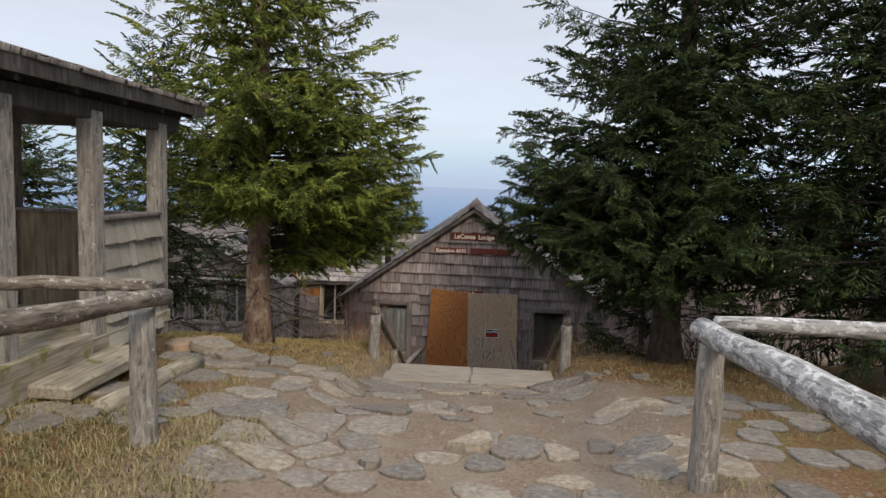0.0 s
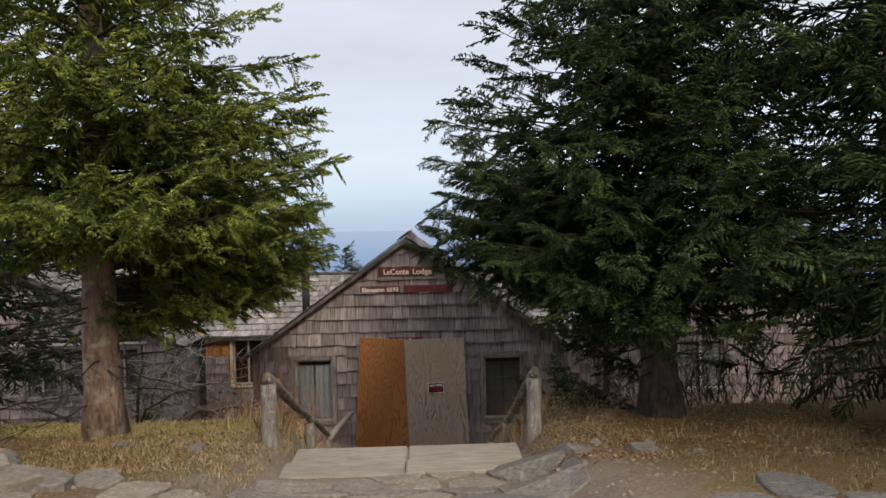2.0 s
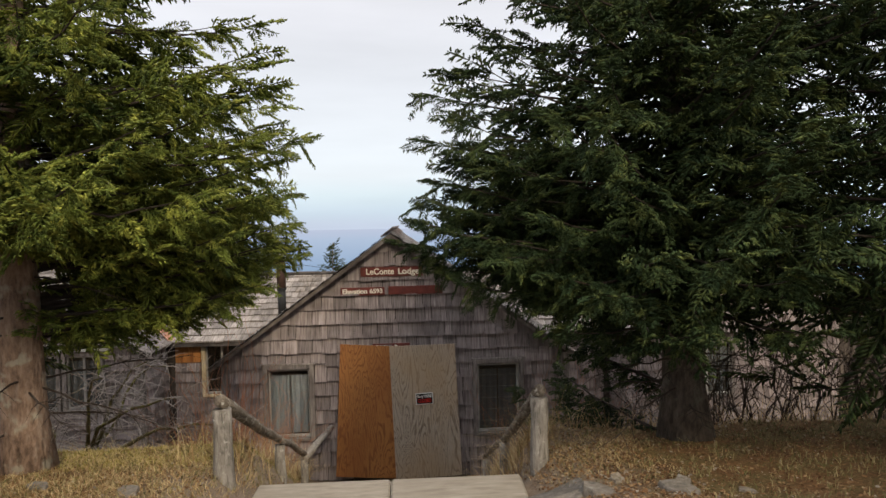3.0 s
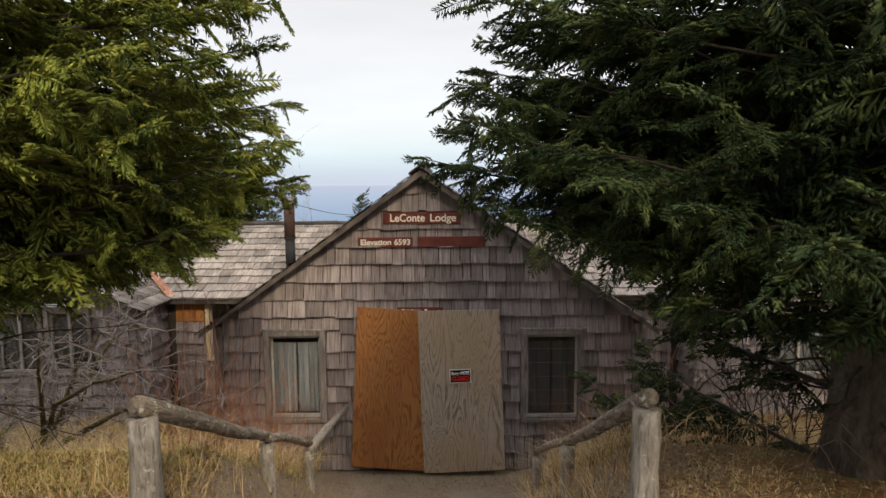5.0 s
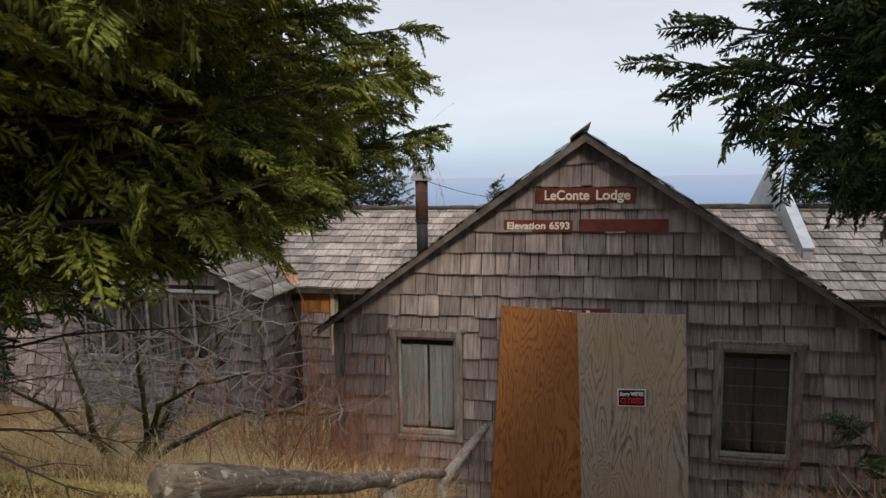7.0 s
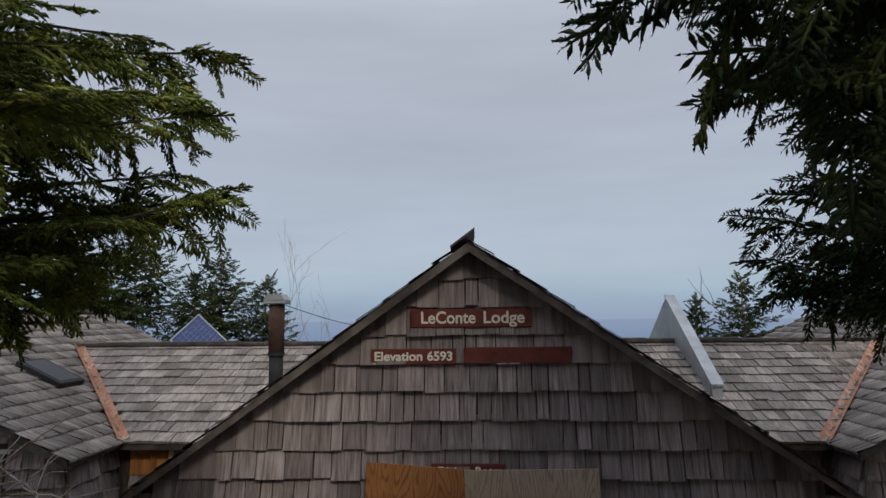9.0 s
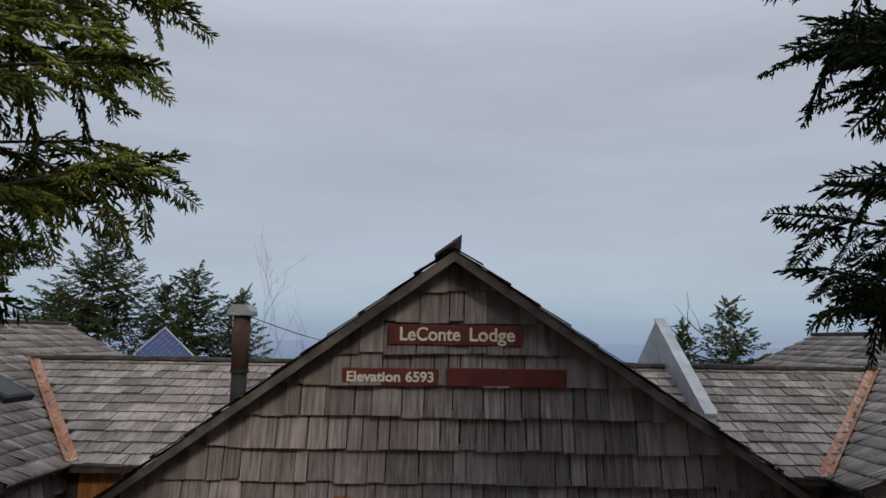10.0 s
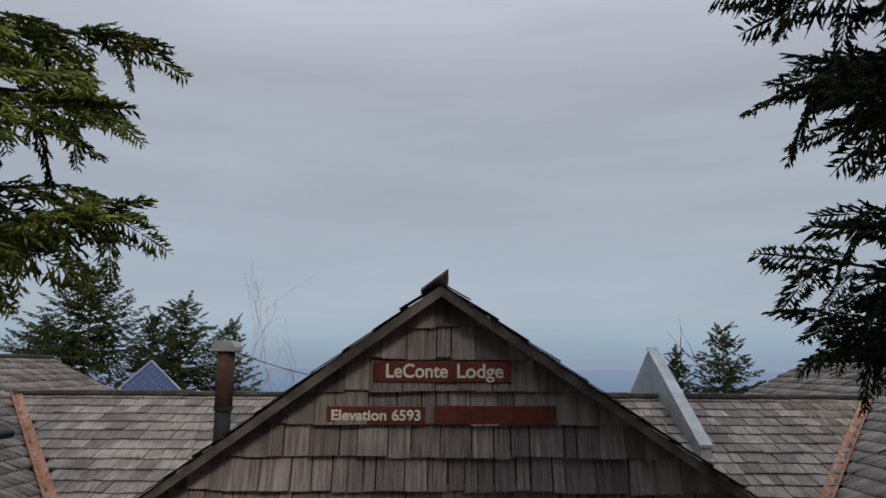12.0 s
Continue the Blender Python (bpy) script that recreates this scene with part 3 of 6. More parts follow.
def build_front():
    lodge = thing("lodge", "gabled lodge front clad in weathered grey shakes, door boarded up", "building", at=(0, 0, 0))
    y, t = FRONT_Y, 0.16
    left, right = (-2.44, -1.67, -2.17, -0.88), (1.49, 2.28, -2.2, -0.89)
    bm = bmesh.new()
    z_low, z_mid = -3.4, -0.8
    for a, b, c, d in ((WALL_X0, left[0], z_low, z_mid), (left[0], left[1], z_low, left[2]), (left[0], left[1], left[3], z_mid), (left[1], right[0], z_low, z_mid), (right[0], right[1], z_low, right[2]), (right[0], right[1], right[3], z_mid), (right[1], WALL_X1, z_low, z_mid)):
        box(a, b, y, y + t, c, d, 0, bm)
    prism([(WALL_X0, y, z_mid), (WALL_X1, y, z_mid), (WALL_X1, y, rake_z(WALL_X1) - 0.02), (APEX_X, y, APEX_Z - 0.06), (WALL_X0, y, rake_z(WALL_X0) - 0.02)], (0, t, 0), bm)
    part("wall", bm, BACKING, lodge, "dark sheathing behind the shakes")
    bm = box(WALL_X0, WALL_X0 + t, y + t, 26.0, -4.0, rake_z(WALL_X0) - 0.05)
    part("side_wall", bm, BACKING, lodge)
    part("side_wall", box(WALL_X1 - t, WALL_X1, y + t, 26.0, -4.0, rake_z(WALL_X1) - 0.05), BACKING, lodge)
    # box behind the windows, coloured dark for the unlit inside
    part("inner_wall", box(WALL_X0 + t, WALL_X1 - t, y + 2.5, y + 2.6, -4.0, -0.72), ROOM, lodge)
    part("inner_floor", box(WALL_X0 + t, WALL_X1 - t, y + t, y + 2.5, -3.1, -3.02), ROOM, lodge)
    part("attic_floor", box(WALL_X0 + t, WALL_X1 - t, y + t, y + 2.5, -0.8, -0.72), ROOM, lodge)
    # corner boards
    for x in (WALL_X0, WALL_X1 - 0.14):
        part("corner_board", box(x, x + 0.14, y - 0.07, y - 0.002, -3.2, rake_z(WALL_X0) - 0.04, 0.006), TRIM, lodge)
    # roof deck, rakes and shakes
    out_y = y - 0.2
    for s in (-1, 1):
        bm = prism([(APEX_X, out_y, APEX_Z), (s * (HALF + 0.02), out_y, EAVE_Z - 0.02), (s * (HALF + 0.02), out_y, EAVE_Z - 0.06), (APEX_X, out_y, APEX_Z - 0.04)], (0, 9.2, 0))
        part("roof_deck", bm, BACKING, lodge)
        bm = prism([(APEX_X, out_y - 0.03, APEX_Z + 0.005), (s * (HALF + 0.03), out_y - 0.03, EAVE_Z - 0.02), (s * (HALF + 0.03), out_y - 0.03, EAVE_Z - 0.09), (APEX_X, out_y - 0.03, APEX_Z - 0.09)], (0, 0.028, 0))
        part("rake_board", bm, RAKE_WOOD, lodge, "weathered grey rake board")
        up = Vector((APEX_X - s * HALF, 0, APEX_Z - EAVE_Z)).normalized()
        climb = math.hypot(APEX_X - s * HALF, APEX_Z - EAVE_Z)
        rng = random.Random(11 + s)
        along = Vector((0, 1, 0)) if s > 0 else Vector((0, -1, 0))
        corner = Vector((s * (HALF + 0.06), out_y - 0.07 if s > 0 else out_y + 9.0, EAVE_Z - 0.03))
        shake_roof("shake_cladding", lodge, corner, along, up, 9.07, climb + 0.08, SHAKE_ROOF_SIDE, rng, 0.29, thick=(0.02, 0.034))
    rng = random.Random(5)
    for i in range(30):
        s = 1 if i % 2 and i > 1 else -1
        yy = out_y - 0.1 + i * 0.3
        bm = prism([(APEX_X - s * (0.06 if s < 0 else 0.0), yy, APEX_Z + (0.11 if s < 0 else 0.06)), (APEX_X + s * 0.17, yy, APEX_Z - 0.06), (APEX_X + s * 0.17, yy + 0.32, APEX_Z - 0.07), (APEX_X - s * (0.05 if s < 0 else 0.0), yy + 0.32, APEX_Z + (0.09 if s < 0 else 0.05))], (0, 0, 0.022))
        part("ridge_shake", bm, SHAKE, lodge)
    window_unit("window", lodge, *left, y, TRIM, label="grey wooden window with pale curtains")
    screened = window_unit("window", lodge, *right, y, TRIM, label="grey wooden window with pale curtains")
    bm = bmesh.new()
    for i in range(1, 6):
        c = right[2] + (right[3] - right[2]) * i / 6
        box(right[0] + 0.03, right[1] - 0.03, y - 0.018, y - 0.014, c - 0.0012, c + 0.0012, 0, bm)
    part("wire_screen", bm, METAL, screened, "thin wire screen")
    rows = [(-3.0 + 0.2685 * i, -3.0 + 0.2685 * (i + 1)) for i in range(18)]
    clear = [(left[0] - 0.09, left[1] + 0.09, left[2] - 0.06, left[3] + 0.1), (right[0] - 0.09, right[1] + 0.09, right[2] - 0.06, right[3] + 0.1), (-0.9, 0.9, -3.2, -0.6)]
    shake_wall(lodge, rows, (WALL_X0 + 0.14, WALL_X1 - 0.14), clear, SHAKE, random.Random(3), (Vector((0, y, 0)), Vector((1, 0, 0))), top_of=lambda x: rake_z(x) - 0.05)
    return lodge


build_front()


def sign_board(name, label, x0, x1, z0, z1, words, size, out=0.075):
    s = thing(name, label, "sign", "signs on the gable", (0, 0, 0))
    bm = box(x0, x1, FRONT_Y - out, FRONT_Y - out + 0.03, z0, z1, 0.006)
    part("board", bm, SIGN_RED, s)
    for text, centre, wide in words:
        lettering("lettering", text, size, LETTER, pose(centre, FRONT_Y - out - 0.002, (z0 + z1) / 2, 90), s, 0.004, wide, 0.0035)
    return s


sign_board("name_sign", "maroon painted wooden sign with raised cream letters", -0.67, 0.49, 0.83, 1.005, [("LeConte", -0.307, 0.52), ("Lodge", 0.226, 0.39)], 0.16)
sign_board("elevation_sign", "maroon painted wooden sign with cream letters", -1.05, -0.23, 0.48, 0.63, [("Elevation", -0.784, 0.46), ("6593", -0.387, 0.24)], 0.118)
sign_board("blank_sign", "blank maroon painted wooden board, worn", -0.16, 0.86, 0.485, 0.64, [], 0.1)
sign_board("door_sign", "maroon sign half hidden behind plywood", -0.48, 0.22, -0.58, -0.44, [("Dining", -0.28, 0.28), ("Room", 0.06, 0.25)], 0.105, 0.06)


def plywood(name, label, material, corners):
    """A sheet that leans on the wall: corners x0, x1 at the foot, x0, x1 at the top, z foot, z top."""
    x0, x1, x2, x3, zl, zr, ztl, ztr, y_foot, y_top = corners
    outline = [(x0, y_foot, zl), (x1, y_foot, zr), (x3, y_top, ztr), (x2, y_top, ztl)]
    bm = prism(outline, (0, 0.018, 0))
    bmesh.ops.bevel(bm, geom=list(bm.edges), offset=0.003, segments=1, affect="EDGES")
    ob = part(name, bm, material)
    return tagged(ob, label, "plywood", "plywood over the door")


plywood("plywood_sheet", "orange-brown plywood sheet leaning over the door", PLY_RED, (-1.21, -0.02, -1.08, -0.08, -2.89, -2.98, -0.42, -0.49, 17.0, 17.1))
plywood("plywood_sheet", "weathered grey plywood sheet leaning over the door", PLY_GREY, (-0.09, 1.15, -0.17, 1.065, -2.985, -2.93, -0.485, -0.47, 16.94, 17.075))


def closed_sign():
    s = thing("closed_sign", "small black sign with white and red letters", "sign")
    cx, cz, yy = 0.47, -1.47, 16.985
    m = pose(cx, yy, cz, 90 + 4.2, 0, 0) @ pose(0, 0, 0, 0, 0, 2)
    for nm, a, b, d, mat in (("border", 0.325, 0.22, 0.0, WHITE), ("face", 0.298, 0.193, 0.003, BLACK)):
        ob = part(nm, box(-a / 2, a / 2, -b / 2, b / 2, d - 0.003, d, 0.0), mat, s)
        ob.matrix_basis = m
    lettering("letters", "Sorry WE'RE", 0.07, WHITE, m @ pose(0, 0.045, 0.006), s, 0.001, 0.265, 0.0022)
    lettering("red_letters", "CLOSED", 0.093, RED, m @ pose(0, -0.04, 0.005), s, 0.001, 0.255, 0.002)


closed_sign()

# main roof behind and the two wings
MAIN_EAVE_Y, MAIN_EAVE_Z, MAIN_RIDGE_Y, MAIN_RIDGE_Z = 21.1, -0.98, 24.3, 0.40
WING = {-1: dict(eave=5.65, ridge=9.95, y0=19.75, y1=27.7), 1: dict(eave=5.2, ridge=9.5, y0=20.3, y1=29.0)}
WING_RIDGE_Z = 1.12


def wing_slope(s):
    w = WING[s]
    return (WING_RIDGE_Z - MAIN_EAVE_Z) / (w["ridge"] - w["eave"])


def wing_z(x, s):
    w = WING[s]
    return MAIN_EAVE_Z + wing_slope(s) * (min(abs(x), 2 * w["ridge"] - abs(x)) - w["eave"])


def main_z(y):
    return MAIN_EAVE_Z + (MAIN_RIDGE_Z - MAIN_EAVE_Z) * (y - MAIN_EAVE_Y) / (MAIN_RIDGE_Y - MAIN_EAVE_Y)


def build_main():
    hall = thing("lodge_hall", "long shake-roofed hall behind the gabled front", "building")
    for a, b in ((-10, WALL_X0 - 0.02), (WALL_X1 + 0.02, 10)):
        clear = (-4.88, -4.1, -2.35, -1.1)
        bm = bmesh.new()
        if a < 0:
            for p, q, r, u in ((a, clear[0], -4.2, MAIN_EAVE_Z), (clear[0], clear[1], -4.2, clear[2]), (clear[0], clear[1], clear[3], MAIN_EAVE_Z), (clear[1], b, -4.2, MAIN_EAVE_Z)):
                box(p, q, 21.35, 21.5, r, u, 0, bm)
        else:
            box(a, b, 21.35, 21.5, -4.2, MAIN_EAVE_Z, 0, bm)
        part("wall", bm, BACKING, hall)
    bm = prism([(-10, MAIN_EAVE_Y, MAIN_EAVE_Z - 0.03), (10, MAIN_EAVE_Y, MAIN_EAVE_Z - 0.03), (10, MAIN_RIDGE_Y, MAIN_RIDGE_Z - 0.03), (-10, MAIN_RIDGE_Y, MAIN_RIDGE_Z - 0.03)], (0, 0, -0.05))
    part("roof_deck", bm, BACKING, hall)
    bm = prism([(-10, MAIN_RIDGE_Y, MAIN_RIDGE_Z - 0.03), (10, MAIN_RIDGE_Y, MAIN_RIDGE_Z - 0.03), (10, 27.5, -1.0), (-10, 27.5, -1.0)], (0, 0, -0.05))
    part("roof_deck", bm, BACKING, hall)
    part("back_wall", box(-9.5, 9.5, 27.2, 27.4, -6, -1.0), BACKING, hall)
    up = Vector((0, MAIN_RIDGE_Y - MAIN_EAVE_Y, MAIN_RIDGE_Z - MAIN_EAVE_Z)).normalized()
    climb = math.hypot(MAIN_RIDGE_Y - MAIN_EAVE_Y, MAIN_RIDGE_Z - MAIN_EAVE_Z)

    def cut(p):
        s = -1 if p.x < 0 else 1
        return abs(p.x) < WING[s]["eave"] + 0.1 or wing_z(p.x, s) < p.z + 0.03

    shake_roof("shake_cladding", hall, Vector((-9.6, MAIN_EAVE_Y - 0.05, MAIN_EAVE_Z - 0.03)), Vector((1, 0, 0)), up, 19.2, climb, SHAKE_ROOF, random.Random(21), 0.3, cut, (0.14, 0.34), single=lambda p: -8.4 < p.x < -2.9 or 3.0 < p.x < 6.4, single_material=SHAKE_ROOF_SINGLE)
    for x0, x1 in ((-8.6, -0.2), (0.2, 8.0)):
        rng = random.Random(int(x1 * 10) + 90)
        x = x0
        while x < x1:
            w = rng.uniform(0.5, 0.9)
            part("ridge_board", box(x, min(x + w, x1) - 0.004, MAIN_RIDGE_Y - 0.14, MAIN_RIDGE_Y + 0.1, MAIN_RIDGE_Z - 0.02, MAIN_RIDGE_Z + rng.uniform(0.045, 0.075), 0.012), FASCIA, hall)
            x += w
    # a patch of new shakes and a small window in the recess
    bm = bmesh.new()
    rng = random.Random(8)
    for r in range(2):
        x = -5.62
        while x < -5.0:
            w = min(rng.uniform(0.1, 0.2), -5.0 - x)
            box(x, x + w - 0.004, 21.31, 21.347, -1.30 - 0.24 * r, -1.06 - 0.24 * r, 0.003, bm)
            x += w
    tagged(part("new_cladding", bm, SHAKE_NEW, hall, "fresh orange-brown replacement shakes"), kind="stuff")
    window_unit("window", hall, -4.88, -4.1, -2.35, -1.1, 21.35, WINDOW_CREAM, False, 1, "small two-light wooden window", True)
    rows = [(-4.1 + 0.26 * i, -4.1 + 0.26 * (i + 1)) for i in range(12)]
    shake_wall(hall, rows, (-5.64, WALL_X0), [(-4.98, -4.0, -2.42, -1.0), (-5.62, -5.0, -1.54, -1.0)], SHAKE, random.Random(31), (Vector((0, 21.35, 0)), Vector((1, 0, 0))))
    shake_wall(hall, rows, (WALL_X1, 5.2), [], SHAKE, random.Random(32), (Vector((0, 21.35, 0)), Vector((1, 0, 0))))
    part("eave_board", box(-5.7, -3.6, MAIN_EAVE_Y - 0.02, MAIN_EAVE_Y + 0.02, MAIN_EAVE_Z - 0.13, MAIN_EAVE_Z - 0.02, 0.004), FASCIA, hall)
    part("eave_board", box(3.6, 5.3, MAIN_EAVE_Y - 0.02, MAIN_EAVE_Y + 0.02, MAIN_EAVE_Z - 0.13, MAIN_EAVE_Z - 0.02, 0.004), FASCIA, hall)
    return hall


build_main()


def build_wing(s):
    w = WING[s]
    ob = thing("lodge_wing", "side wing of the lodge with shake walls and roof", "building", "lodge wings")
    x0, x1 = w["eave"] + 0.22, 2 * w["ridge"] - w["eave"] - 0.3
    y = w["y0"] + 0.3
    wins = [(6.83, 7.58, -2.27, -1.05), (7.8, 8.6, -2.27, -1.05), (8.82, 9.6, -2.27, -1.05)] if s < 0 else [(7.0, 8.2, -2.6, -1.3)]
    xs = [x0] + [v for win in wins for v in win[:2]] + [x1]
    for i in range(0, len(xs), 2):
        part("wall", box(min(s * xs[i], s * xs[i + 1]), max(s * xs[i], s * xs[i + 1]), y, y + 0.15, -4.4, -1.0), BACKING, ob)
    for a, b, c, d in wins:
        part("wall_below_window", box(min(s * a, s * b), max(s * a, s * b), y, y + 0.15, -4.4, c), BACKING, ob)
        part("lintel", box(min(s * a, s * b), max(s * a, s * b), y, y + 0.15, d, -1.0), BACKING, ob)
    part("gable", prism([(s * x0, y, -1.0), (s * x1, y, -1.0), (s * (x1 - 0.1), y, wing_z(x1 - 0.1, s) - 0.06), (s * w["ridge"], y, WING_RIDGE_Z - 0.06), (s * x0, y, wing_z(x0, s) - 0.06)], (0, 0.15, 0)), BACKING, ob)
    part("side_wall", box(min(s * x0, s * (x0 + 0.15)), max(s * x0, s * (x0 + 0.15)), y + 0.15, 21.35, -4.4, wing_z(x0, s) - 0.06), BACKING, ob)
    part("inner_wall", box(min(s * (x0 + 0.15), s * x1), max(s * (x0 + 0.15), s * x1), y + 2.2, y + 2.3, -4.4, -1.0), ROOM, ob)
    for a, b, c, d in wins:
        window_unit("window", ob, min(s * a, s * b), max(s * a, s * b), c, d, y, TRIM, True, 1, "pale painted casement window")
    if s < 0:
        part("window_head", box(-9.9, -6.6, y - 0.14, y - 0.05, -0.93, -0.88, 0.005), WINDOW_WHITE, ob, "long pale drip board over the windows")
    part("corner_board", box(min(s * x0, s * (x0 + 0.12)), max(s * x0, s * (x0 + 0.12)), y - 0.06, y - 0.003, -4.3, wing_z(x0, s) - 0.08, 0.005), TRIM, ob)
    # roof: two slopes
    for side in (0, 1):
        ridge, low = s * w["ridge"], s * (w["eave"] if side == 0 else 2 * w["ridge"] - w["eave"])
        bm = prism([(low, w["y0"], MAIN_EAVE_Z - 0.03), (ridge, w["y0"], WING_RIDGE_Z - 0.03), (ridge, w["y1"], WING_RIDGE_Z - 0.03), (low, w["y1"], MAIN_EAVE_Z - 0.03)], (0, 0, -0.05))
        part("roof_deck", bm, BACKING, ob)
        bm = prism([(low, w["y0"] - 0.03, MAIN_EAVE_Z), (ridge, w["y0"] - 0.03, WING_RIDGE_Z), (ridge, w["y0"] - 0.03, WING_RIDGE_Z - 0.13), (low, w["y0"] - 0.03, MAIN_EAVE_Z - 0.12)], (0, 0.028, 0))
        part("rake_board", bm, FASCIA, ob)
    up = Vector((s * (w["ridge"] - w["eave"]), 0, WING_RIDGE_Z - MAIN_EAVE_Z)).normalized()
    climb = math.hypot(w["ridge"] - w["eave"], WING_RIDGE_Z - MAIN_EAVE_Z)
    length = w["y1"] - w["y0"] + 0.05
    if s < 0:
        corner, along = Vector((-w["eave"] + 0.04, w["y0"] - 0.05, MAIN_EAVE_Z - 0.03)), Vector((0, 1, 0))
    else:
        corner, along = Vector((w["eave"] - 0.04, w["y1"], MAIN_EAVE_Z - 0.03)), Vector((0, -1, 0))
    shake_roof("shake_cladding", ob, corner, along, up, length, climb, SHAKE_ROOF_SIDE, random.Random(40 + s), 0.3, lambda p: p.y < MAIN_EAVE_Y + 0.1 or p.y > 24.4 or main_z(p.y) < p.z + 0.03, (0.14, 0.34))
    part("ridge_board", box(s * w["ridge"] - 0.12, s * w["ridge"] + 0.12, w["y0"] - 0.1, w["y1"], WING_RIDGE_Z - 0.04, WING_RIDGE_Z + 0.05, 0.02), FASCIA, ob)
    rows = [(-4.3 + 0.262 * i, -4.3 + 0.262 * (i + 1)) for i in range(18)]
    clear = [(min(s * a, s * b) - 0.1, max(s * a, s * b) + 0.1, c - 0.07, d + 0.25) for a, b, c, d in wins]
    lo, hi = min(s * x0, s * (w["ridge"] + 1.5)), max(s * x0, s * (w["ridge"] + 1.5))
    shake_wall(ob, rows, (lo, hi), clear, SHAKE, random.Random(50 + s), (Vector((0, y, 0)), Vector((1, 0, 0))), (0.11, 0.3), lambda x: wing_z(x, s) - 0.1)
    along = Vector((0, 1, 0)) if s < 0 else Vector((0, -1, 0))
    start = Vector((s * x0, y, 0)) if s < 0 else Vector((s * x0, 21.35, 0))
    shake_wall(ob, rows[:13], (0, 21.35 - y), [], SHAKE, random.Random(60 + s), (start, along), (0.11, 0.3))
    # copper valley
    e = s * w["eave"]
    a = Vector((e, MAIN_EAVE_Y, MAIN_EAVE_Z + 0.012))
    b = Vector((s * (w["eave"] + (MAIN_RIDGE_Z - MAIN_EAVE_Z) / wing_slope(s)), MAIN_RIDGE_Y, MAIN_RIDGE_Z + 0.012))
    wide_main, wide_wing = Vector((-s * 0.13, 0, 0.0)), Vector((0, -0.13, 0.0))
    bm = bmesh.new()
    for i in range(8):
        p, q = a.lerp(b, i / 8), a.lerp(b, (i + 1) / 8)
        lift = Vector((0, 0, 0.045))
        vs = [bm.verts.new(k) for k in (p + lift * 0.2, q + lift * 0.2, q + wide_main + lift, p + wide_main + lift)]
        bm.faces.new(vs)
        vs = [bm.verts.new(k) for k in (p + lift * 0.2, p + wide_wing + lift, q + wide_wing + lift, q + lift * 0.2)]
        bm.faces.new(vs)
    bmesh.ops.remove_doubles(bm, verts=bm.verts, dist=0.001)
    bmesh.ops.solidify(bm, geom=list(bm.faces), thickness=0.006)
    part("valley_flashing", bm, COPPER, ob, "tarnished orange copper valley flashing")
    return ob


for side_sign in (-1, 1):
    build_wing(side_sign)


def build_flue():
    f = thing("stove_flue", "rusty dark metal stove flue with a capped top", "chimney")
    x, y = -2.42, 18.58
    part("pipe", tube([(x, y, -0.1), (x, y, 0.52)], [0.085, 0.085], 16), PIPE_DARK, f, "grey metal lower pipe", True)
    part("upper_pipe", tube([(x, y, 0.5), (x, y, 1.12)], [0.093, 0.093], 16), PIPE_RUST, f, "rusty upper pipe", True)
    part("collar", tube([(x, y, 0.49), (x, y, 0.53)], [0.1, 0.1], 16), PIPE_DARK, f)
    bm = box(x - 0.13, x + 0.13, y - 0.13, y + 0.13, 1.1, 1.15, 0.01)
    prism([(x - 0.13, y - 0.13, 1.15), (x + 0.13, y - 0.13, 1.15), (x + 0.08, y - 0.13, 1.22), (x - 0.08, y - 0.13, 1.22)], (0, 0.26, 0), bm)
    part("cap", bm, METAL, f, "dull metal cap")


build_flue()


def build_fire_wall():
    f = thing("metal_parapet", "parapet clad in dull galvanised sheet metal on the roof", "parapet")
    x0, x1 = 3.95, 4.12
    prof = [(24.64, 1.31), (22.24, -0.28), (22.2, -0.55), (24.3, 0.36), (26.1, 0.0), (26.1, 0.4)]
    part("core", prism([(x0, y, z) for y, z in prof], (x1 - x0, 0, 0)), METAL, f)
    part("cap", prism([(x0 - 0.02, 24.7, 1.31), (x0 - 0.02, 22.2, -0.29), (x0 - 0.02, 22.2, -0.25), (x0 - 0.02, 24.7, 1.35)], (x1 - x0 + 0.04, 0, 0)), METAL, f, "bright folded metal cap")
    part("side_sheet", prism([(x0 - 0.012, y, z) for y, z in ((24.5, 0.8), (24.2, 0.98), (22.3, -0.24), (22.3, -0.5), (24.3, 0.38))], (0.01, 0, 0)), METAL, f, "lapped lower metal sheet")


build_fire_wall()


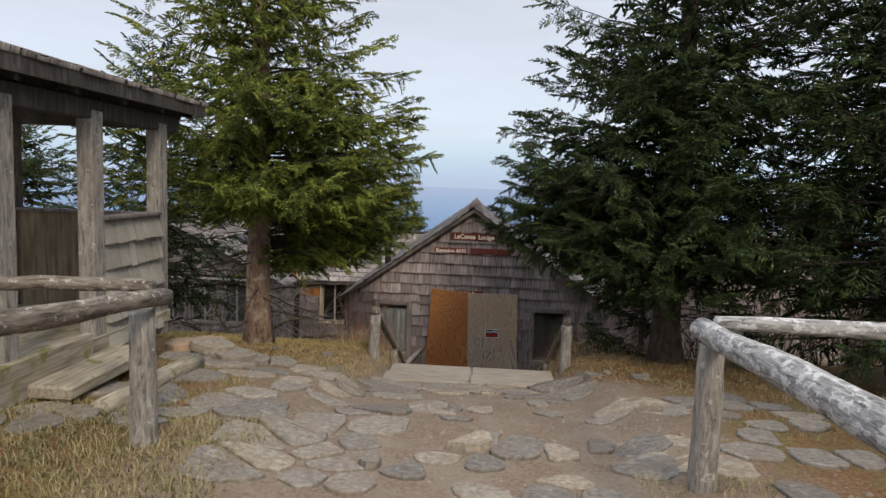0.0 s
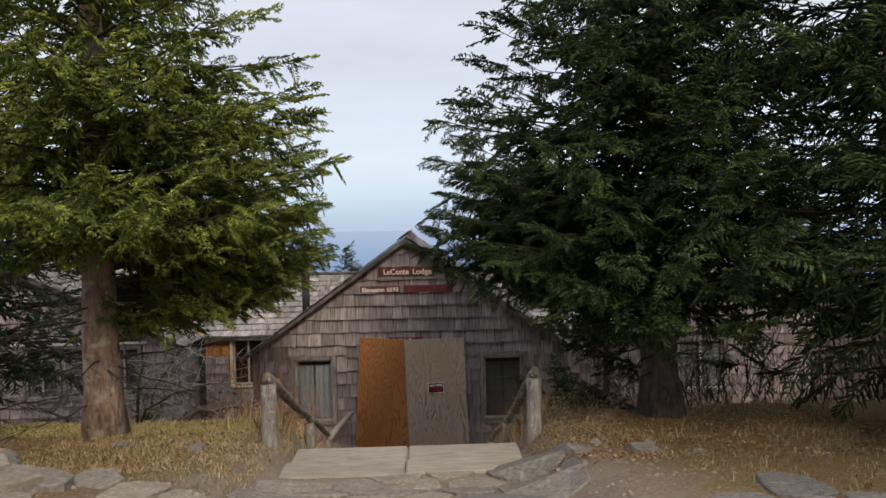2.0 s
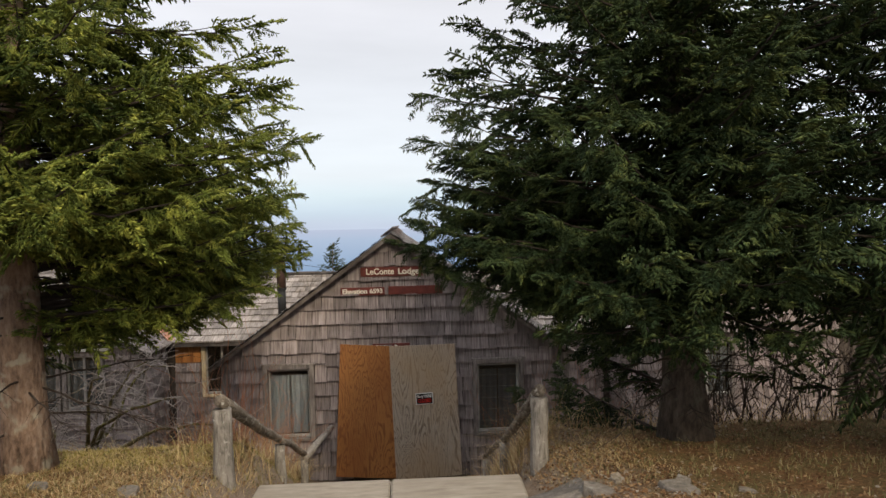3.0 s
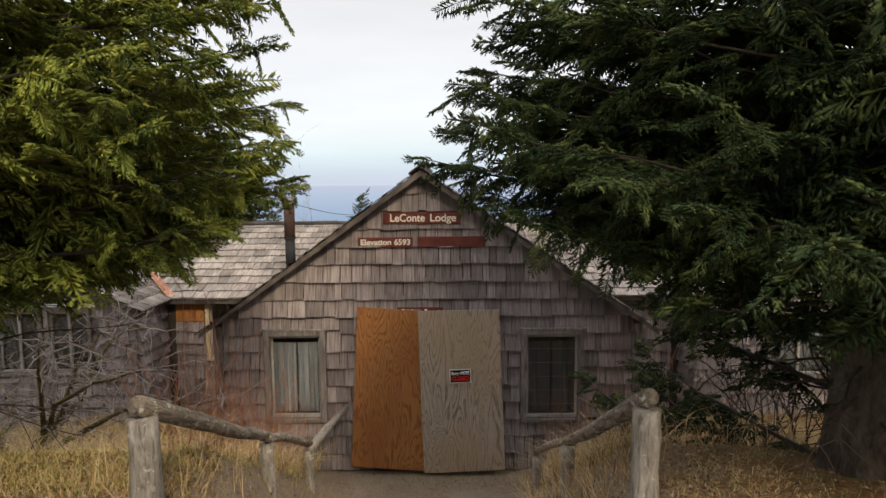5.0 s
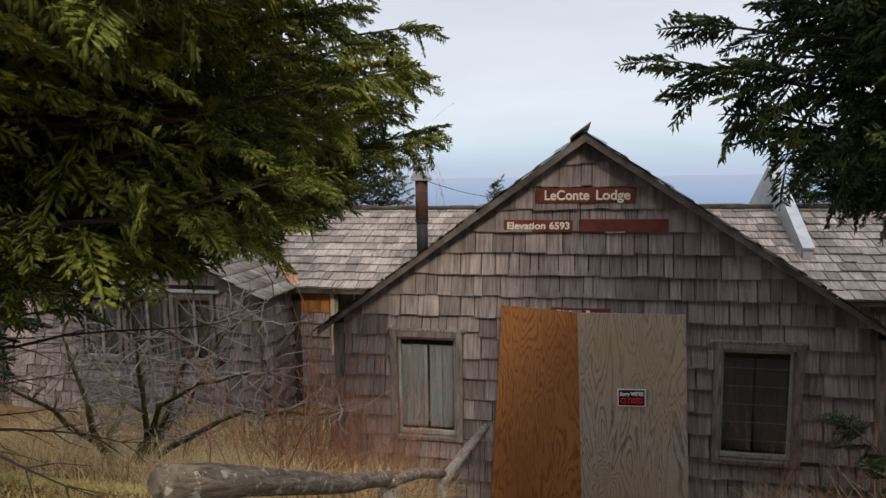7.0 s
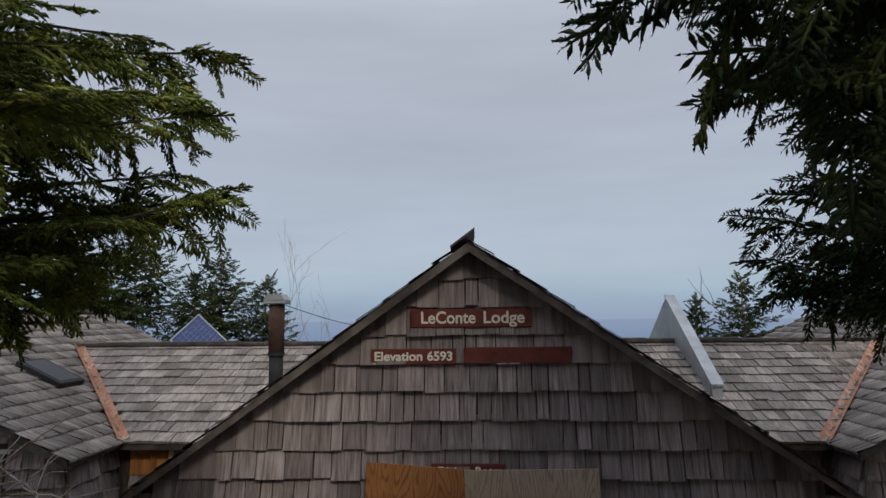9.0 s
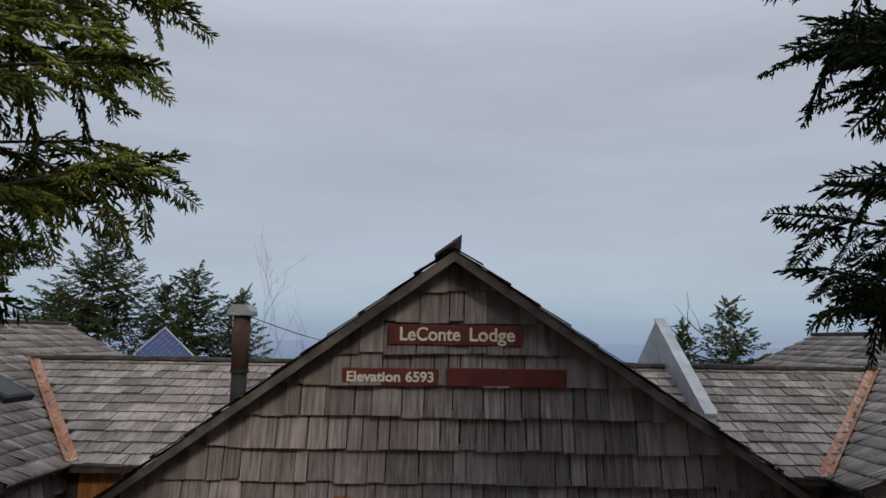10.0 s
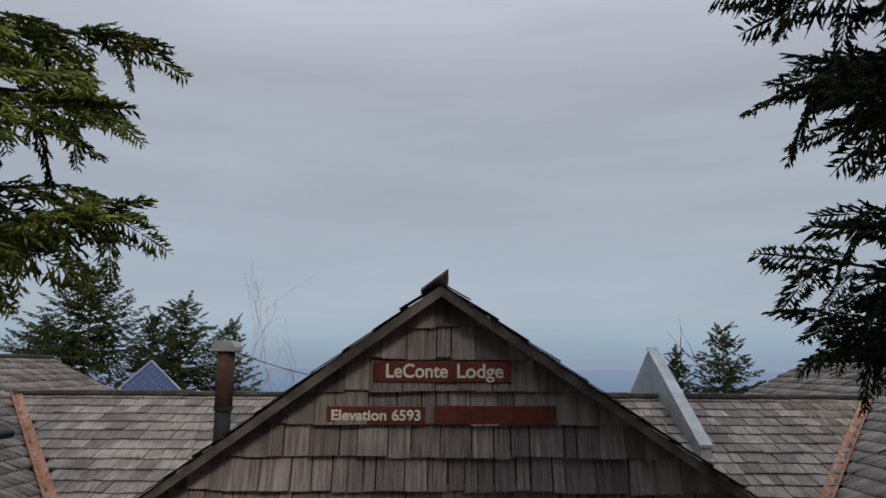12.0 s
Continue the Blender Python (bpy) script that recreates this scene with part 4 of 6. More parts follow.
def build_solar():
    p = thing("solar_panel", "tilted blue solar panel in a pale metal frame", "solar panel")
    m = pose(-6.4, 25.6, 0.42, 66, 0, 0) @ pose(0, 0, 0, 0, 0, -40)
    w, h = 1.05, 0.8
    face = part("cell_sheet", box(-w / 2, w / 2, -h / 2, h / 2, 0, 0.02), SOLAR, p)
    bm = box(-w / 2 - 0.03, -w / 2, -h / 2 - 0.03, h / 2 + 0.03, -0.01, 0.035)
    box(w / 2, w / 2 + 0.03, -h / 2 - 0.03, h / 2 + 0.03, -0.01, 0.035, 0, bm)
    box(-w / 2, w / 2, -h / 2 - 0.03, -h / 2, -0.01, 0.035, 0, bm)
    box(-w / 2, w / 2, h / 2, h / 2 + 0.03, -0.01, 0.035, 0, bm)
    rim = part("frame", bm, METAL, p)
    bm = bmesh.new()
    for i in range(1, 10):
        box(-w / 2 + w * i / 10 - 0.0015, -w / 2 + w * i / 10 + 0.0015, -h / 2, h / 2, 0.02, 0.023, 0, bm)
    for i in range(1, 6):
        box(-w / 2, w / 2, -h / 2 + h * i / 6 - 0.0015, -h / 2 + h * i / 6 + 0.0015, 0.02, 0.0232, 0, bm)
    grid = tagged(part("grid", bm, METAL, p), kind="stuff")
    for o in (face, rim, grid):
        o.matrix_basis = m
    part("mast", tube([(-6.4, 25.75, -0.6), (-6.4, 25.66, 0.4)], [0.04, 0.04], 8), PIPE_DARK, p)


build_solar()


def build_skylight():
    k = thing("skylight", "dark framed skylight set in the wing roof", "skylight")
    s = wing_slope(-1)
    x, y = -7.55, 22.1
    m = Matrix.Translation((x, y, wing_z(x, -1) + 0.06)) @ Matrix.Rotation(math.atan(s), 4, "Y")
    a = part("frame", box(-0.45, 0.45, -0.35, 0.35, -0.06, 0.06, 0.015), PIPE_DARK, k)
    b = part("pane", box(-0.38, 0.38, -0.28, 0.28, 0.06, 0.066), BLACK, k)
    a.matrix_basis = b.matrix_basis = m


build_skylight()
# ---------------------------------------------------------------- steps and rails
def build_steps():
    st = thing("timber_steps", "pale weathered timber and earth steps down to the door", "steps")
    specs = [(-1.3, 0.0, 10.94, 11.42), (0.01, 1.3, 10.94, 11.42), (-1.34, -0.02, 10.5, 10.93), (-0.01, 1.28, 10.52, 10.93)]
    for i, (a, b, c, d) in enumerate(specs):
        zt = -0.74 if c > 10.8 else -0.72
        part("sleeper", box(a, b, c, d, zt - 0.2, zt, 0.02), STEP_WOOD, st)
    for i in range(1, 13):
        z = -0.735 - i * 0.176
        y = 11.42 + (i - 1) * 0.36
        part("tread", box(-1.2, 1.2, y + 0.004, y + 0.37, z - 0.2, z, 0.015), STEP_WOOD, st)


build_steps()


def log_along(name, a, b, radii, material, parent, label="", bow=0.02, seed=0, sides=12, wobble=0.14):
    """A log from a to b, built along its own y axis so that its grain runs with it."""
    a, b = Vector(a), Vector(b)
    ob = part(name, tube(log_points((0, 0, 0), (0, (b - a).length, 0), bow, len(radii), seed), radii, sides, wobble, None, seed), material, parent, label, True)
    ob.matrix_basis = Matrix.Translation(a) @ Vector((0, 1, 0)).rotation_difference(b - a).to_matrix().to_4x4()
    return ob


def build_rail(s):
    """Handrail of barked logs beside the steps: three posts, two logs."""
    r = thing("log_handrail", "rustic handrail of bare logs on short posts", "railing", "handrails beside the steps")
    if s < 0:
        tops = [(-1.57, 11.22, 0.08), (-1.56, 13.75, -1.14), (-1.57, 15.7, -2.06)]
        rads = (0.088, 0.07, 0.06)
    else:
        tops = [(1.53, 11.52, 0.0), (1.56, 14.2, -1.4), (1.49, 15.95, -2.3)]
        rads = (0.088, 0.075, 0.065)
    for k, (p, q) in enumerate(zip(tops, rads)):
        foot = ground_z(p[0], p[1]) - 0.3
        part("post", tube(log_points((p[0], p[1], foot), p, 0.015, 6, k + 3), [q * 1.12] * 3 + [q] * 3, 12, 0.12, None, k), POST, r, "pale peeled post" if k == 0 else "", True)
    a, b, c = (Vector(t) + Vector((0, 0, 0.07)) for t in tops)
    first = (a - b).normalized()
    log_along("rail", a + first * 0.06, b - first * 0.12, [0.06, 0.066, 0.063, 0.062, 0.06, 0.057, 0.057, 0.054, 0.052, 0.05], LOG, r, "grey lichened log rail", -0.02, 7)
    log_along("rail", b + Vector((0.02, -0.1, 0.03)), c + Vector((0, 0.1, -0.03)), [0.047] * 7, LOG, r, "", 0.03, 8)
    if s < 0:
        part("brace", tube([c + Vector((0.0, -0.05, -0.06)), Vector((-1.42, 16.4, -2.0)), Vector((-1.27, 17.0, -1.95))], [0.06, 0.055, 0.05], 10, 0.1), POST, r, "bleached log leaning on the wall", True)


for side_sign in (-1, 1):
    build_rail(side_sign)


def build_fence(name, post, logs, material, label):
    f = thing(name, label, "fence", "log fences by the path")
    x, y, zt = post
    part("post", tube(log_points((x, y, ground_z(x, y) - 0.3), (x - 0.01, y, zt), 0.02, 8, 5), [0.1, 0.1, 0.095, 0.092, 0.09, 0.088, 0.085, 0.08], 14, 0.1, None, 9), POST, f, "grey upright post with a knot", True)
    for k, (a, b, ra, rb) in enumerate(logs):
        n = 12
        log_along("rail", a, b, [ra + (rb - ra) * i / (n - 1) for i in range(n)], material, f, "", 0.025, k + 20, 14, 0.12)
        bx, by, bz = b
        part("end_post", tube(log_points((bx, by, ground_z(bx, by) - 0.3), (bx, by, bz - 0.05), 0.02, 5, k), [0.09] * 5, 10, 0.1), POST, f, "", True)


build_fence("log_fence", (-2.25, 5.37, 1.27), [((-2.16, 5.5, 1.36), (-2.45, 2.4, 1.6), 0.06, 0.075), ((-2.25, 5.5, 1.43), (-4.4, 5.3, 1.36), 0.045, 0.06)], LOG, "weathered log fence rails on a grey post")
build_fence("log_fence", (1.57, 5.33, 1.25), [((1.54, 5.5, 1.32), (1.66, 2.2, 1.4), 0.075, 0.11), ((1.62, 5.46, 1.37), (5.2, 5.5, 1.3), 0.05, 0.075)], LOG_PALE, "bleached log fence rails on a grey post")


# ---------------------------------------------------------------- the shelter beside the path
def build_shelter():
    sh = thing("shelter", "open timber shelter with a shake roof and low shake wall", "shelter")
    x = -3.62
    floor_z = 0.62
    for y in (5.92, 7.12, 8.39):
        part("post", box(x - 0.16, x, y - 0.09, y + 0.09, 0.3 if y < 8 else 0.35, 2.78, 0.008), POST, sh)
    part("back_post", box(-5.5, -5.36, 8.31, 8.47, 0.3, 3.2, 0.008), POST, sh)
    part("beam", box(x - 0.15, x - 0.01, 3.2, 8.8, 2.7, 2.88, 0.008), FASCIA, sh)
    part("end_beam", box(-7.2, x - 0.16, 8.32, 8.46, 2.72, 2.9, 0.008), FASCIA, sh)
    part("frieze", box(x - 0.1, x - 0.06, 3.2, 8.95, 2.88, 3.08), FASCIA, sh)
    part("end_frieze", prism([(x - 0.1, 8.43, 2.88), (-7.2, 8.43, 2.88), (-7.2, 8.43, 3.95), (x - 0.1, 8.43, 3.05)], (0, 0.04, 0)), FASCIA, sh)
    # front low wall with shakes, and its cap
    part("low_wall", box(x - 0.12, x - 0.03, 7.21, 8.3, 0.5, 1.74), INNER, sh)
    part("wall_cap", box(x - 0.15, x + 0.03, 7.21, 8.3, 1.742, 1.78, 0.006), TRIM, sh)
    part("end_wall", box(-7.2, x - 0.165, 8.35, 8.43, 0.4, 1.72), INNER, sh, "brown boarded low wall")
    part("end_cap", box(-7.2, x - 0.165, 8.31, 8.47, 1.722, 1.76, 0.006), TRIM, sh)
    shake_wall(sh, [(0.46 + 0.262 * i, 0.46 + 0.262 * (i + 1)) for i in range(5)], (7.215, 8.3), [(7.1, 8.4, 1.735, 2.0)], SHAKE_PALE, random.Random(77), (Vector((x - 0.03, 0, 0)), Vector((0, 1, 0))), (0.12, 0.26))
    part("floor_deck", box(-7.2, x + 0.02, 3.2, 8.5, floor_z - 0.14, floor_z, 0.01), PLANK, sh)
    # roof: slope falls toward the path
    a, b = Vector((-3.53, 9.15, 3.06)), Vector((-7.4, 9.15, 4.05))
    part("roof_deck", prism([a, b, b + Vector((0, -7.0, 0)), a + Vector((0, -7.0, 0))], (0, 0, -0.05)), BACKING, sh)
    part("fascia", prism([a + Vector((0.02, 0.02, 0.03)), a + Vector((0.02, -7.0, 0.03)), a + Vector((0.02, -7.0, -0.13)), a + Vector((0.02, 0.02, -0.13))], (0.035, 0, 0)), FASCIA, sh, "dark weathered fascia board")
    part("rake_board", prism([a + Vector((0, 0.0, 0.03)), b + Vector((0, 0.0, 0.03)), b + Vector((0, 0.0, -0.13)), a + Vector((0, 0.0, -0.13))], (0, 0.03, 0)), FASCIA, sh)
    for i in range(9):
        yy = 8.95 - i * 0.75
        part("rafter", prism([(-3.52, yy, 3.0), (-7.2, yy, 3.94), (-7.2, yy, 3.82), (-3.52, yy, 2.88)], (0, -0.06, 0)), FASCIA, sh)
    up = (b - a).normalized()
    shake_roof("shake_cladding", sh, a + Vector((0.07, -7.0, 0.0)), Vector((0, 1, 0)), up, 7.07, (b - a).length, SHAKE_ROOF_SIDE, random.Random(4), 0.24)
    # wide plank steps
    part("plank_step", box(-4.3, -3.2, 6.0, 7.35, 0.36, 0.48, 0.02), PLANK, sh, "broad worn plank step")
    part("riser", box(-3.64, -3.56, 3.4, 6.9, 0.3, 0.7, 0.01), PLANK, sh)
    part("step_log", tube(log_points((-2.9, 5.9, 0.33), (-2.98, 7.8, 0.2), 0.01, 6, 3), [0.1] * 6, 12, 0.06), PLANK, sh, "round log step", True)


build_shelter()


# ---------------------------------------------------------------- stones
def stone_bm(rng, rx, ry, h, n=9):
    bm = bmesh.new()
    pts = []
    for i in range(n):
        a = 2 * math.pi * (i + rng.uniform(-0.25, 0.25)) / n
        k = rng.uniform(0.78, 1.08)
        pts.append((rx * k * math.cos(a) * (1.12 if i % 3 == 0 else 0.94), ry * k * math.sin(a)))
    low = [bm.verts.new((p[0] * 1.04, p[1] * 1.04, -0.08)) for p in pts]
    mid = [bm.verts.new((p[0], p[1], h * 0.6 + rng.uniform(-0.1, 0.1) * h)) for p in pts]
    top = [bm.verts.new((p[0] * 0.93, p[1] * 0.93, h + rng.uniform(-0.25, 0.25) * h)) for p in pts]
    c = bm.verts.new((0, 0, h))
    for i in range(n):
        j = (i + 1) % n
        bm.faces.new((low[i], low[j], mid[j], mid[i]))
        bm.faces.new((mid[i], mid[j], top[j], top[i]))
        bm.faces.new((top[i], top[j], c))
    return bm


def fitted_cells(rng, x0, x1, y0, y1, wide, deep):
    """Outlines of stones fitted to one another: the cells round scattered seeds."""
    seeds, row, y = [], 0, y0
    while y < y1:
        x = x0 + (wide / 2 if row % 2 else 0)
        while x < x1:
            seeds.append((x + rng.uniform(-0.3, 0.3) * wide, y + rng.uniform(-0.3, 0.3) * deep))
            x += wide
        y += deep
        row += 1
    cells = []
    for sx, sy in seeds:
        poly = [(sx - wide, sy - deep), (sx + wide, sy - deep), (sx + wide, sy + deep), (sx - wide, sy + deep)]
        for ox, oy in seeds:
            nx, ny = ox - sx, oy - sy
            if (nx, ny) == (0, 0) or abs(nx) > 3 * wide or abs(ny) > 3 * deep:
                continue
            limit = (nx * (ox + sx) + ny * (oy + sy)) / 2
            kept = []
            for p, q in zip(poly, poly[1:] + poly[:1]):
                dp, dq = nx * p[0] + ny * p[1] - limit, nx * q[0] + ny * q[1] - limit
                if dp <= 0:
                    kept.append(p)
                if dp * dq < 0:
                    f = dp / (dp - dq)
                    kept.append((p[0] + (q[0] - p[0]) * f, p[1] + (q[1] - p[1]) * f))
            poly = kept
            if len(poly) < 3:
                break
        if len(poly) >= 3:
            cells.append(((sx, sy), poly))
    return cells


def flagstone_mesh(rng, centre, outline):
    """A thin slab with chipped corners, a rough rim and an uneven top."""
    cx, cy = centre
    rim = []
    for p, q, r in zip(outline[-1:] + outline[:-1], outline, outline[1:] + outline[:1]):
        cut = rng.uniform(0.12, 0.3)
        for e in (p, r):
            rim.append((q[0] + (e[0] - q[0]) * cut - cx, q[1] + (e[1] - q[1]) * cut - cy))
    shrink = rng.uniform(0.8, 0.93)
    rim = [(x * shrink * rng.uniform(0.88, 1.06), y * shrink * rng.uniform(0.88, 1.06)) for x, y in rim]
    h = rng.uniform(0.016, 0.036)
    tip = (rng.uniform(-0.03, 0.03), rng.uniform(-0.02, 0.04))

    def lift(x, y):
        return ground_z(cx + x, cy + y) + tip[0] * x + tip[1] * y

    bm = bmesh.new()
    low = [bm.verts.new((x * 1.03, y * 1.03, lift(x, y) - 0.08)) for x, y in rim]
    mid = [bm.verts.new((x, y, lift(x, y) + h * 0.7)) for x, y in rim]
    top = [bm.verts.new((x * 0.94, y * 0.94, lift(x, y) + h + rng.uniform(-0.004, 0.004))) for x, y in rim]
    n = len(rim)
    for i in range(n):
        j = (i + 1) % n
        bm.faces.new((low[i], low[j], mid[j], mid[i]))
        bm.faces.new((mid[i], mid[j], top[j], top[i]))
    bm.faces.new(top)
    return mesh_of(bm, "flagstone", STONE)


def build_flagstones():
    paving = thing("flagstone_paving", "uneven grey flagstones set in trodden dirt", "paving")
    rng = random.Random(14)
    # stretches of the path: extent, size of the stones, share that is laid
    for x0, x1, y0, y1, wide, deep, share in ((-2.7, -0.8, 6.6, 9.0, 0.46, 0.42, 0.75), (-1.05, 1.05, 9.3, 10.5, 0.6, 0.38, 0.9), (-0.7, 1.5, 6.4, 9.3, 0.3, 0.3, 0.18), (-1.5, 1.5, 4.5, 6.3, 0.4, 0.32, 0.5), (1.7, 3.7, 5.3, 8.4, 0.46, 0.42, 0.55), (-3.5, -2.3, 5.5, 6.4, 0.36, 0.3, 0.7)):
        for centre, outline in fitted_cells(rng, x0, x1, y0, y1, wide, deep):
            if rng.random() > share:
                continue
            ob = new("flagstone", flagstone_mesh(rng, centre, outline))
            ob.parent = paving
            ob.matrix_basis = Matrix.Translation((centre[0], centre[1], 0.0))


build_flagstones()


def build_loose_stones():
    rng = random.Random(9)
    pile = [(-3.55, 9.0, 0.0, 0.55, 0.36, 0.06), (-3.42, 8.95, 0.09, 0.48, 0.32, 0.06), (-3.1, 8.75, 0.03, 0.42, 0.3, 0.055), (-3.2, 8.8, 0.11, 0.4, 0.26, 0.05), (-3.5, 8.9, 0.18, 0.46, 0.24, 0.06), (-2.75, 8.7, 0.06, 0.36, 0.24, 0.045), (-2.85, 8.6, 0.0, 0.44, 0.3, 0.05), (-3.15, 8.7, 0.18, 0.34, 0.24, 0.045), (-2.9, 8.6, 0.1, 0.34, 0.22, 0.045), (-2.45, 8.95, 0.0, 0.34, 0.24, 0.04), (-3.55, 8.55, 0.0, 0.3, 0.22, 0.06), (-3.3, 8.4, 0.0, 0.3, 0.2, 0.05)]
    for k, (x, y, z, rx, ry, h) in enumerate(pile):
        ob = part("loose_slab", stone_bm(rng, rx * 0.9, ry, h * 0.45, 10), STONE_WARM if k == 4 else STONE)
        ob.matrix_basis = pose(x, y, ground_z(x, y) + z + 0.02, rng.uniform(-5, 3), rng.uniform(-6, 6), rng.uniform(0, 180))
        tagged(ob, "tan stone slab stacked beside the path" if k == 4 else "grey stone slab stacked beside the path", "stone", "stacked slabs")
    for x, y, rx, h in ((1.75, 10.2, 0.16, 0.05), (2.0, 10.5, 0.1, 0.04), (2.5, 10.3, 0.11, 0.04), (1.5, 9.9, 0.08, 0.04), (2.9, 10.0, 0.09, 0.03), (-2.2, 10.6, 0.14, 0.04), (-3.1, 10.9, 0.12, 0.04), (-0.42, 7.5, 0.26, 0.07), (0.05, 6.1, 0.2, 0.1), (2.4, 10.1, 0.2, 0.04), (-0.7, 5.6, 0.13, 0.07)):
        ob = part("rock", stone_bm(rng, rx, rx * 0.7, h, 7), STONE)
        ob.matrix_basis = pose(x, y, ground_z(x, y) - 0.01, 0, 0, rng.uniform(0, 180))
        tagged(ob, "grey rock lying in the dirt", "rock", "rocks on the path")
    verts, faces = [], []
    for _ in range(2600):
        x, y = rng.uniform(-2.6, 2.8), rng.uniform(3.8, 10.9)
        r = rng.uniform(0.006, 0.03) * (1.3 if rng.random() < 0.1 else 0.8)
        z = ground_z(x, y)
        k = len(verts)
        for i in range(4):
            a = i * 1.57 + rng.uniform(-0.4, 0.4)
            verts.append((x + r * math.cos(a), y + r * math.sin(a), z - 0.003))
        verts.append((x + rng.uniform(-0.3, 0.3) * r, y + rng.uniform(-0.3, 0.3) * r, z + r * 0.75))
        faces += [(k + i, k + (i + 1) % 4, k + 4) for i in range(4)]
    tagged(new("gravel", raw_mesh("gravel", verts, faces, GRAVEL)), "small stones scattered over the dirt", "gravel", "", "stuff")


build_loose_stones()


# ---------------------------------------------------------------- grass and stems
def grass_patch(name, label, material, spots, seed, height=(0.06, 0.2), width=0.006, lean=0.6):
    rng = random.Random(seed)
    verts, faces = [], []
    for x0, x1, y0, y1, count in spots:
        for _ in range(count // 6):
            cx, cy = rng.uniform(x0, x1), rng.uniform(y0, y1)
            for _ in range(6):
                x, y = cx + rng.gauss(0, 0.05), cy + rng.gauss(0, 0.05)
                z = ground_z(x, y)
                h, a = rng.uniform(*height), rng.uniform(0, 6.28)
                dx, dy = math.cos(a), math.sin(a)
                l = h * rng.uniform(0.1, lean * 1.5)
                k = len(verts)
                px, py = -dy * width, dx * width
                verts += [(x - px, y - py, z - 0.01), (x + px, y + py, z - 0.01), (x + dx * l * 0.4 + px * 0.7, y + dy * l * 0.4 + py * 0.7, z + h * 0.65), (x + dx * l * 0.4 - px * 0.7, y + dy * l * 0.4 - py * 0.7, z + h * 0.65), (x + dx * l, y + dy * l, z + h * rng.uniform(0.75, 1.0))]
                faces += [(k, k + 1, k + 2), (k, k + 2, k + 3), (k + 3, k + 2, k + 4)]
    tagged(new(name, raw_mesh(name, verts, faces, material)), label, "grass", "", "stuff")


grass_patch("dry_grass", "tangled dry tan grass on the banks", STRAW, [(-6.0, -1.7, 14.1, 17.0, 13000), (-4.2, -1.7, 13.0, 14.1, 160), (-2.2, -1.45, 11.6, 13.0, 250), (1.6, 6.0, 12.6, 17.0, 5000), (-9.5, -3.5, 16.5, 19.8, 9000), (1.3, 1.9, 12.0, 16.5, 1500)], 1, (0.08, 0.4), 0.0032, 1.6)
grass_patch("bank_grass", "short sunlit tan grass on the banks beside the steps", STRAW, [(-3.9, -1.45, 9.6, 12.2, 9000), (1.45, 2.6, 10.7, 12.2, 1500)], 4, (0.012, 0.05), 0.0035, 2.2)
grass_patch("moss_grass", "short bright mossy grass under the spruce", MOSS, [(-5.6, -1.75, 11.6, 14.4, 26000)], 8, (0.012, 0.05), 0.005, 1.5)
grass_patch("short_grass", "short mossy green and tan grass beside the path", GRASS, [(-3.6, -1.5, 3.0, 6.1, 14000), (-4.2, -1.4, 8.9, 12.6, 4500), (1.6, 6.0, 10.4, 12.8, 3600), (2.4, 6.5, 6.6, 10.8, 3600), (-3.4, -2.2, 5.9, 8.0, 1500), (1.2, 2.2, 4.0, 5.6, 900), (-2.6, -1.3, 12.0, 16.6, 3000), (-1.3, 1.4, 16.55, 17.1, 900)], 2, (0.015, 0.07), 0.0035, 1.3)


def stems(name, label, category, material, spots, seed, height, radius, branch=2, spread=0.35, lean=0.25):
    """Thin bare stems, some forked."""
    rng = random.Random(seed)
    verts, faces = [], []

    def stick(p, q, ra, rb):
        d = (q - p).normalized()
        u = d.cross(Vector((0.3, 0.9, 0.2))).normalized()
        v = d.cross(u)
        k = len(verts)
        for c, r in ((p, ra), (q, rb)):
            for i in range(3):
                a = i * 2.094
                verts.append(tuple(c + (u * math.cos(a) + v * math.sin(a)) * r))
        for i in range(3):
            j = (i + 1) % 3
            faces.append((k + i, k + j, k + 3 + j, k + 3 + i))

    def grow(p, d, length, r, depth):
        n = 4
        for i in range(n):
            nd = (d + Vector((rng.gauss(0, 0.16), rng.gauss(0, 0.16), rng.gauss(0, 0.1)))).normalized()
            q = p + nd * length / n
            stick(p, q, r * (1 - 0.18 * i), r * (1 - 0.18 * (i + 1)))
            if depth > 0 and i > 0 and rng.random() < 0.75:
                bd = (nd + Vector((rng.gauss(0, spread), rng.gauss(0, spread), rng.uniform(-0.1, spread)))).normalized()
                grow(q, bd, length * rng.uniform(0.35, 0.6), r * 0.6, depth - 1)
            p, d = q, nd

    for x0, x1, y0, y1, count in spots:
        for _ in range(count):
            x, y = rng.uniform(x0, x1), rng.uniform(y0, y1)
            d = Vector((rng.gauss(0, lean), rng.gauss(0, lean), 1)).normalized()
            grow(Vector((x, y, ground_z(x, y) - 0.05)), d, rng.uniform(*height), radius * rng.uniform(0.6, 1.2), branch)
    ob = new(name, raw_mesh(name, verts, faces, material))
    return tagged(ob, label, category, "", "stuff")


stems("bramble_stems", "thin reddish bare stems before the lodge", "shrub", TWIG_RED, [(-3.4, -1.75, 14.4, 16.6, 200), (-5.6, -3.6, 16.5, 19.0, 22), (1.7, 3.6, 14.6, 16.9, 50), (-2.3, -1.75, 12.4, 14.0, 16)], 5, (0.6, 1.5), 0.0062, 1)
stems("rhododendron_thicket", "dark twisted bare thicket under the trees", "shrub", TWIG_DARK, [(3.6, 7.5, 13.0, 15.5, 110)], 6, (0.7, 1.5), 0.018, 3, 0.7)


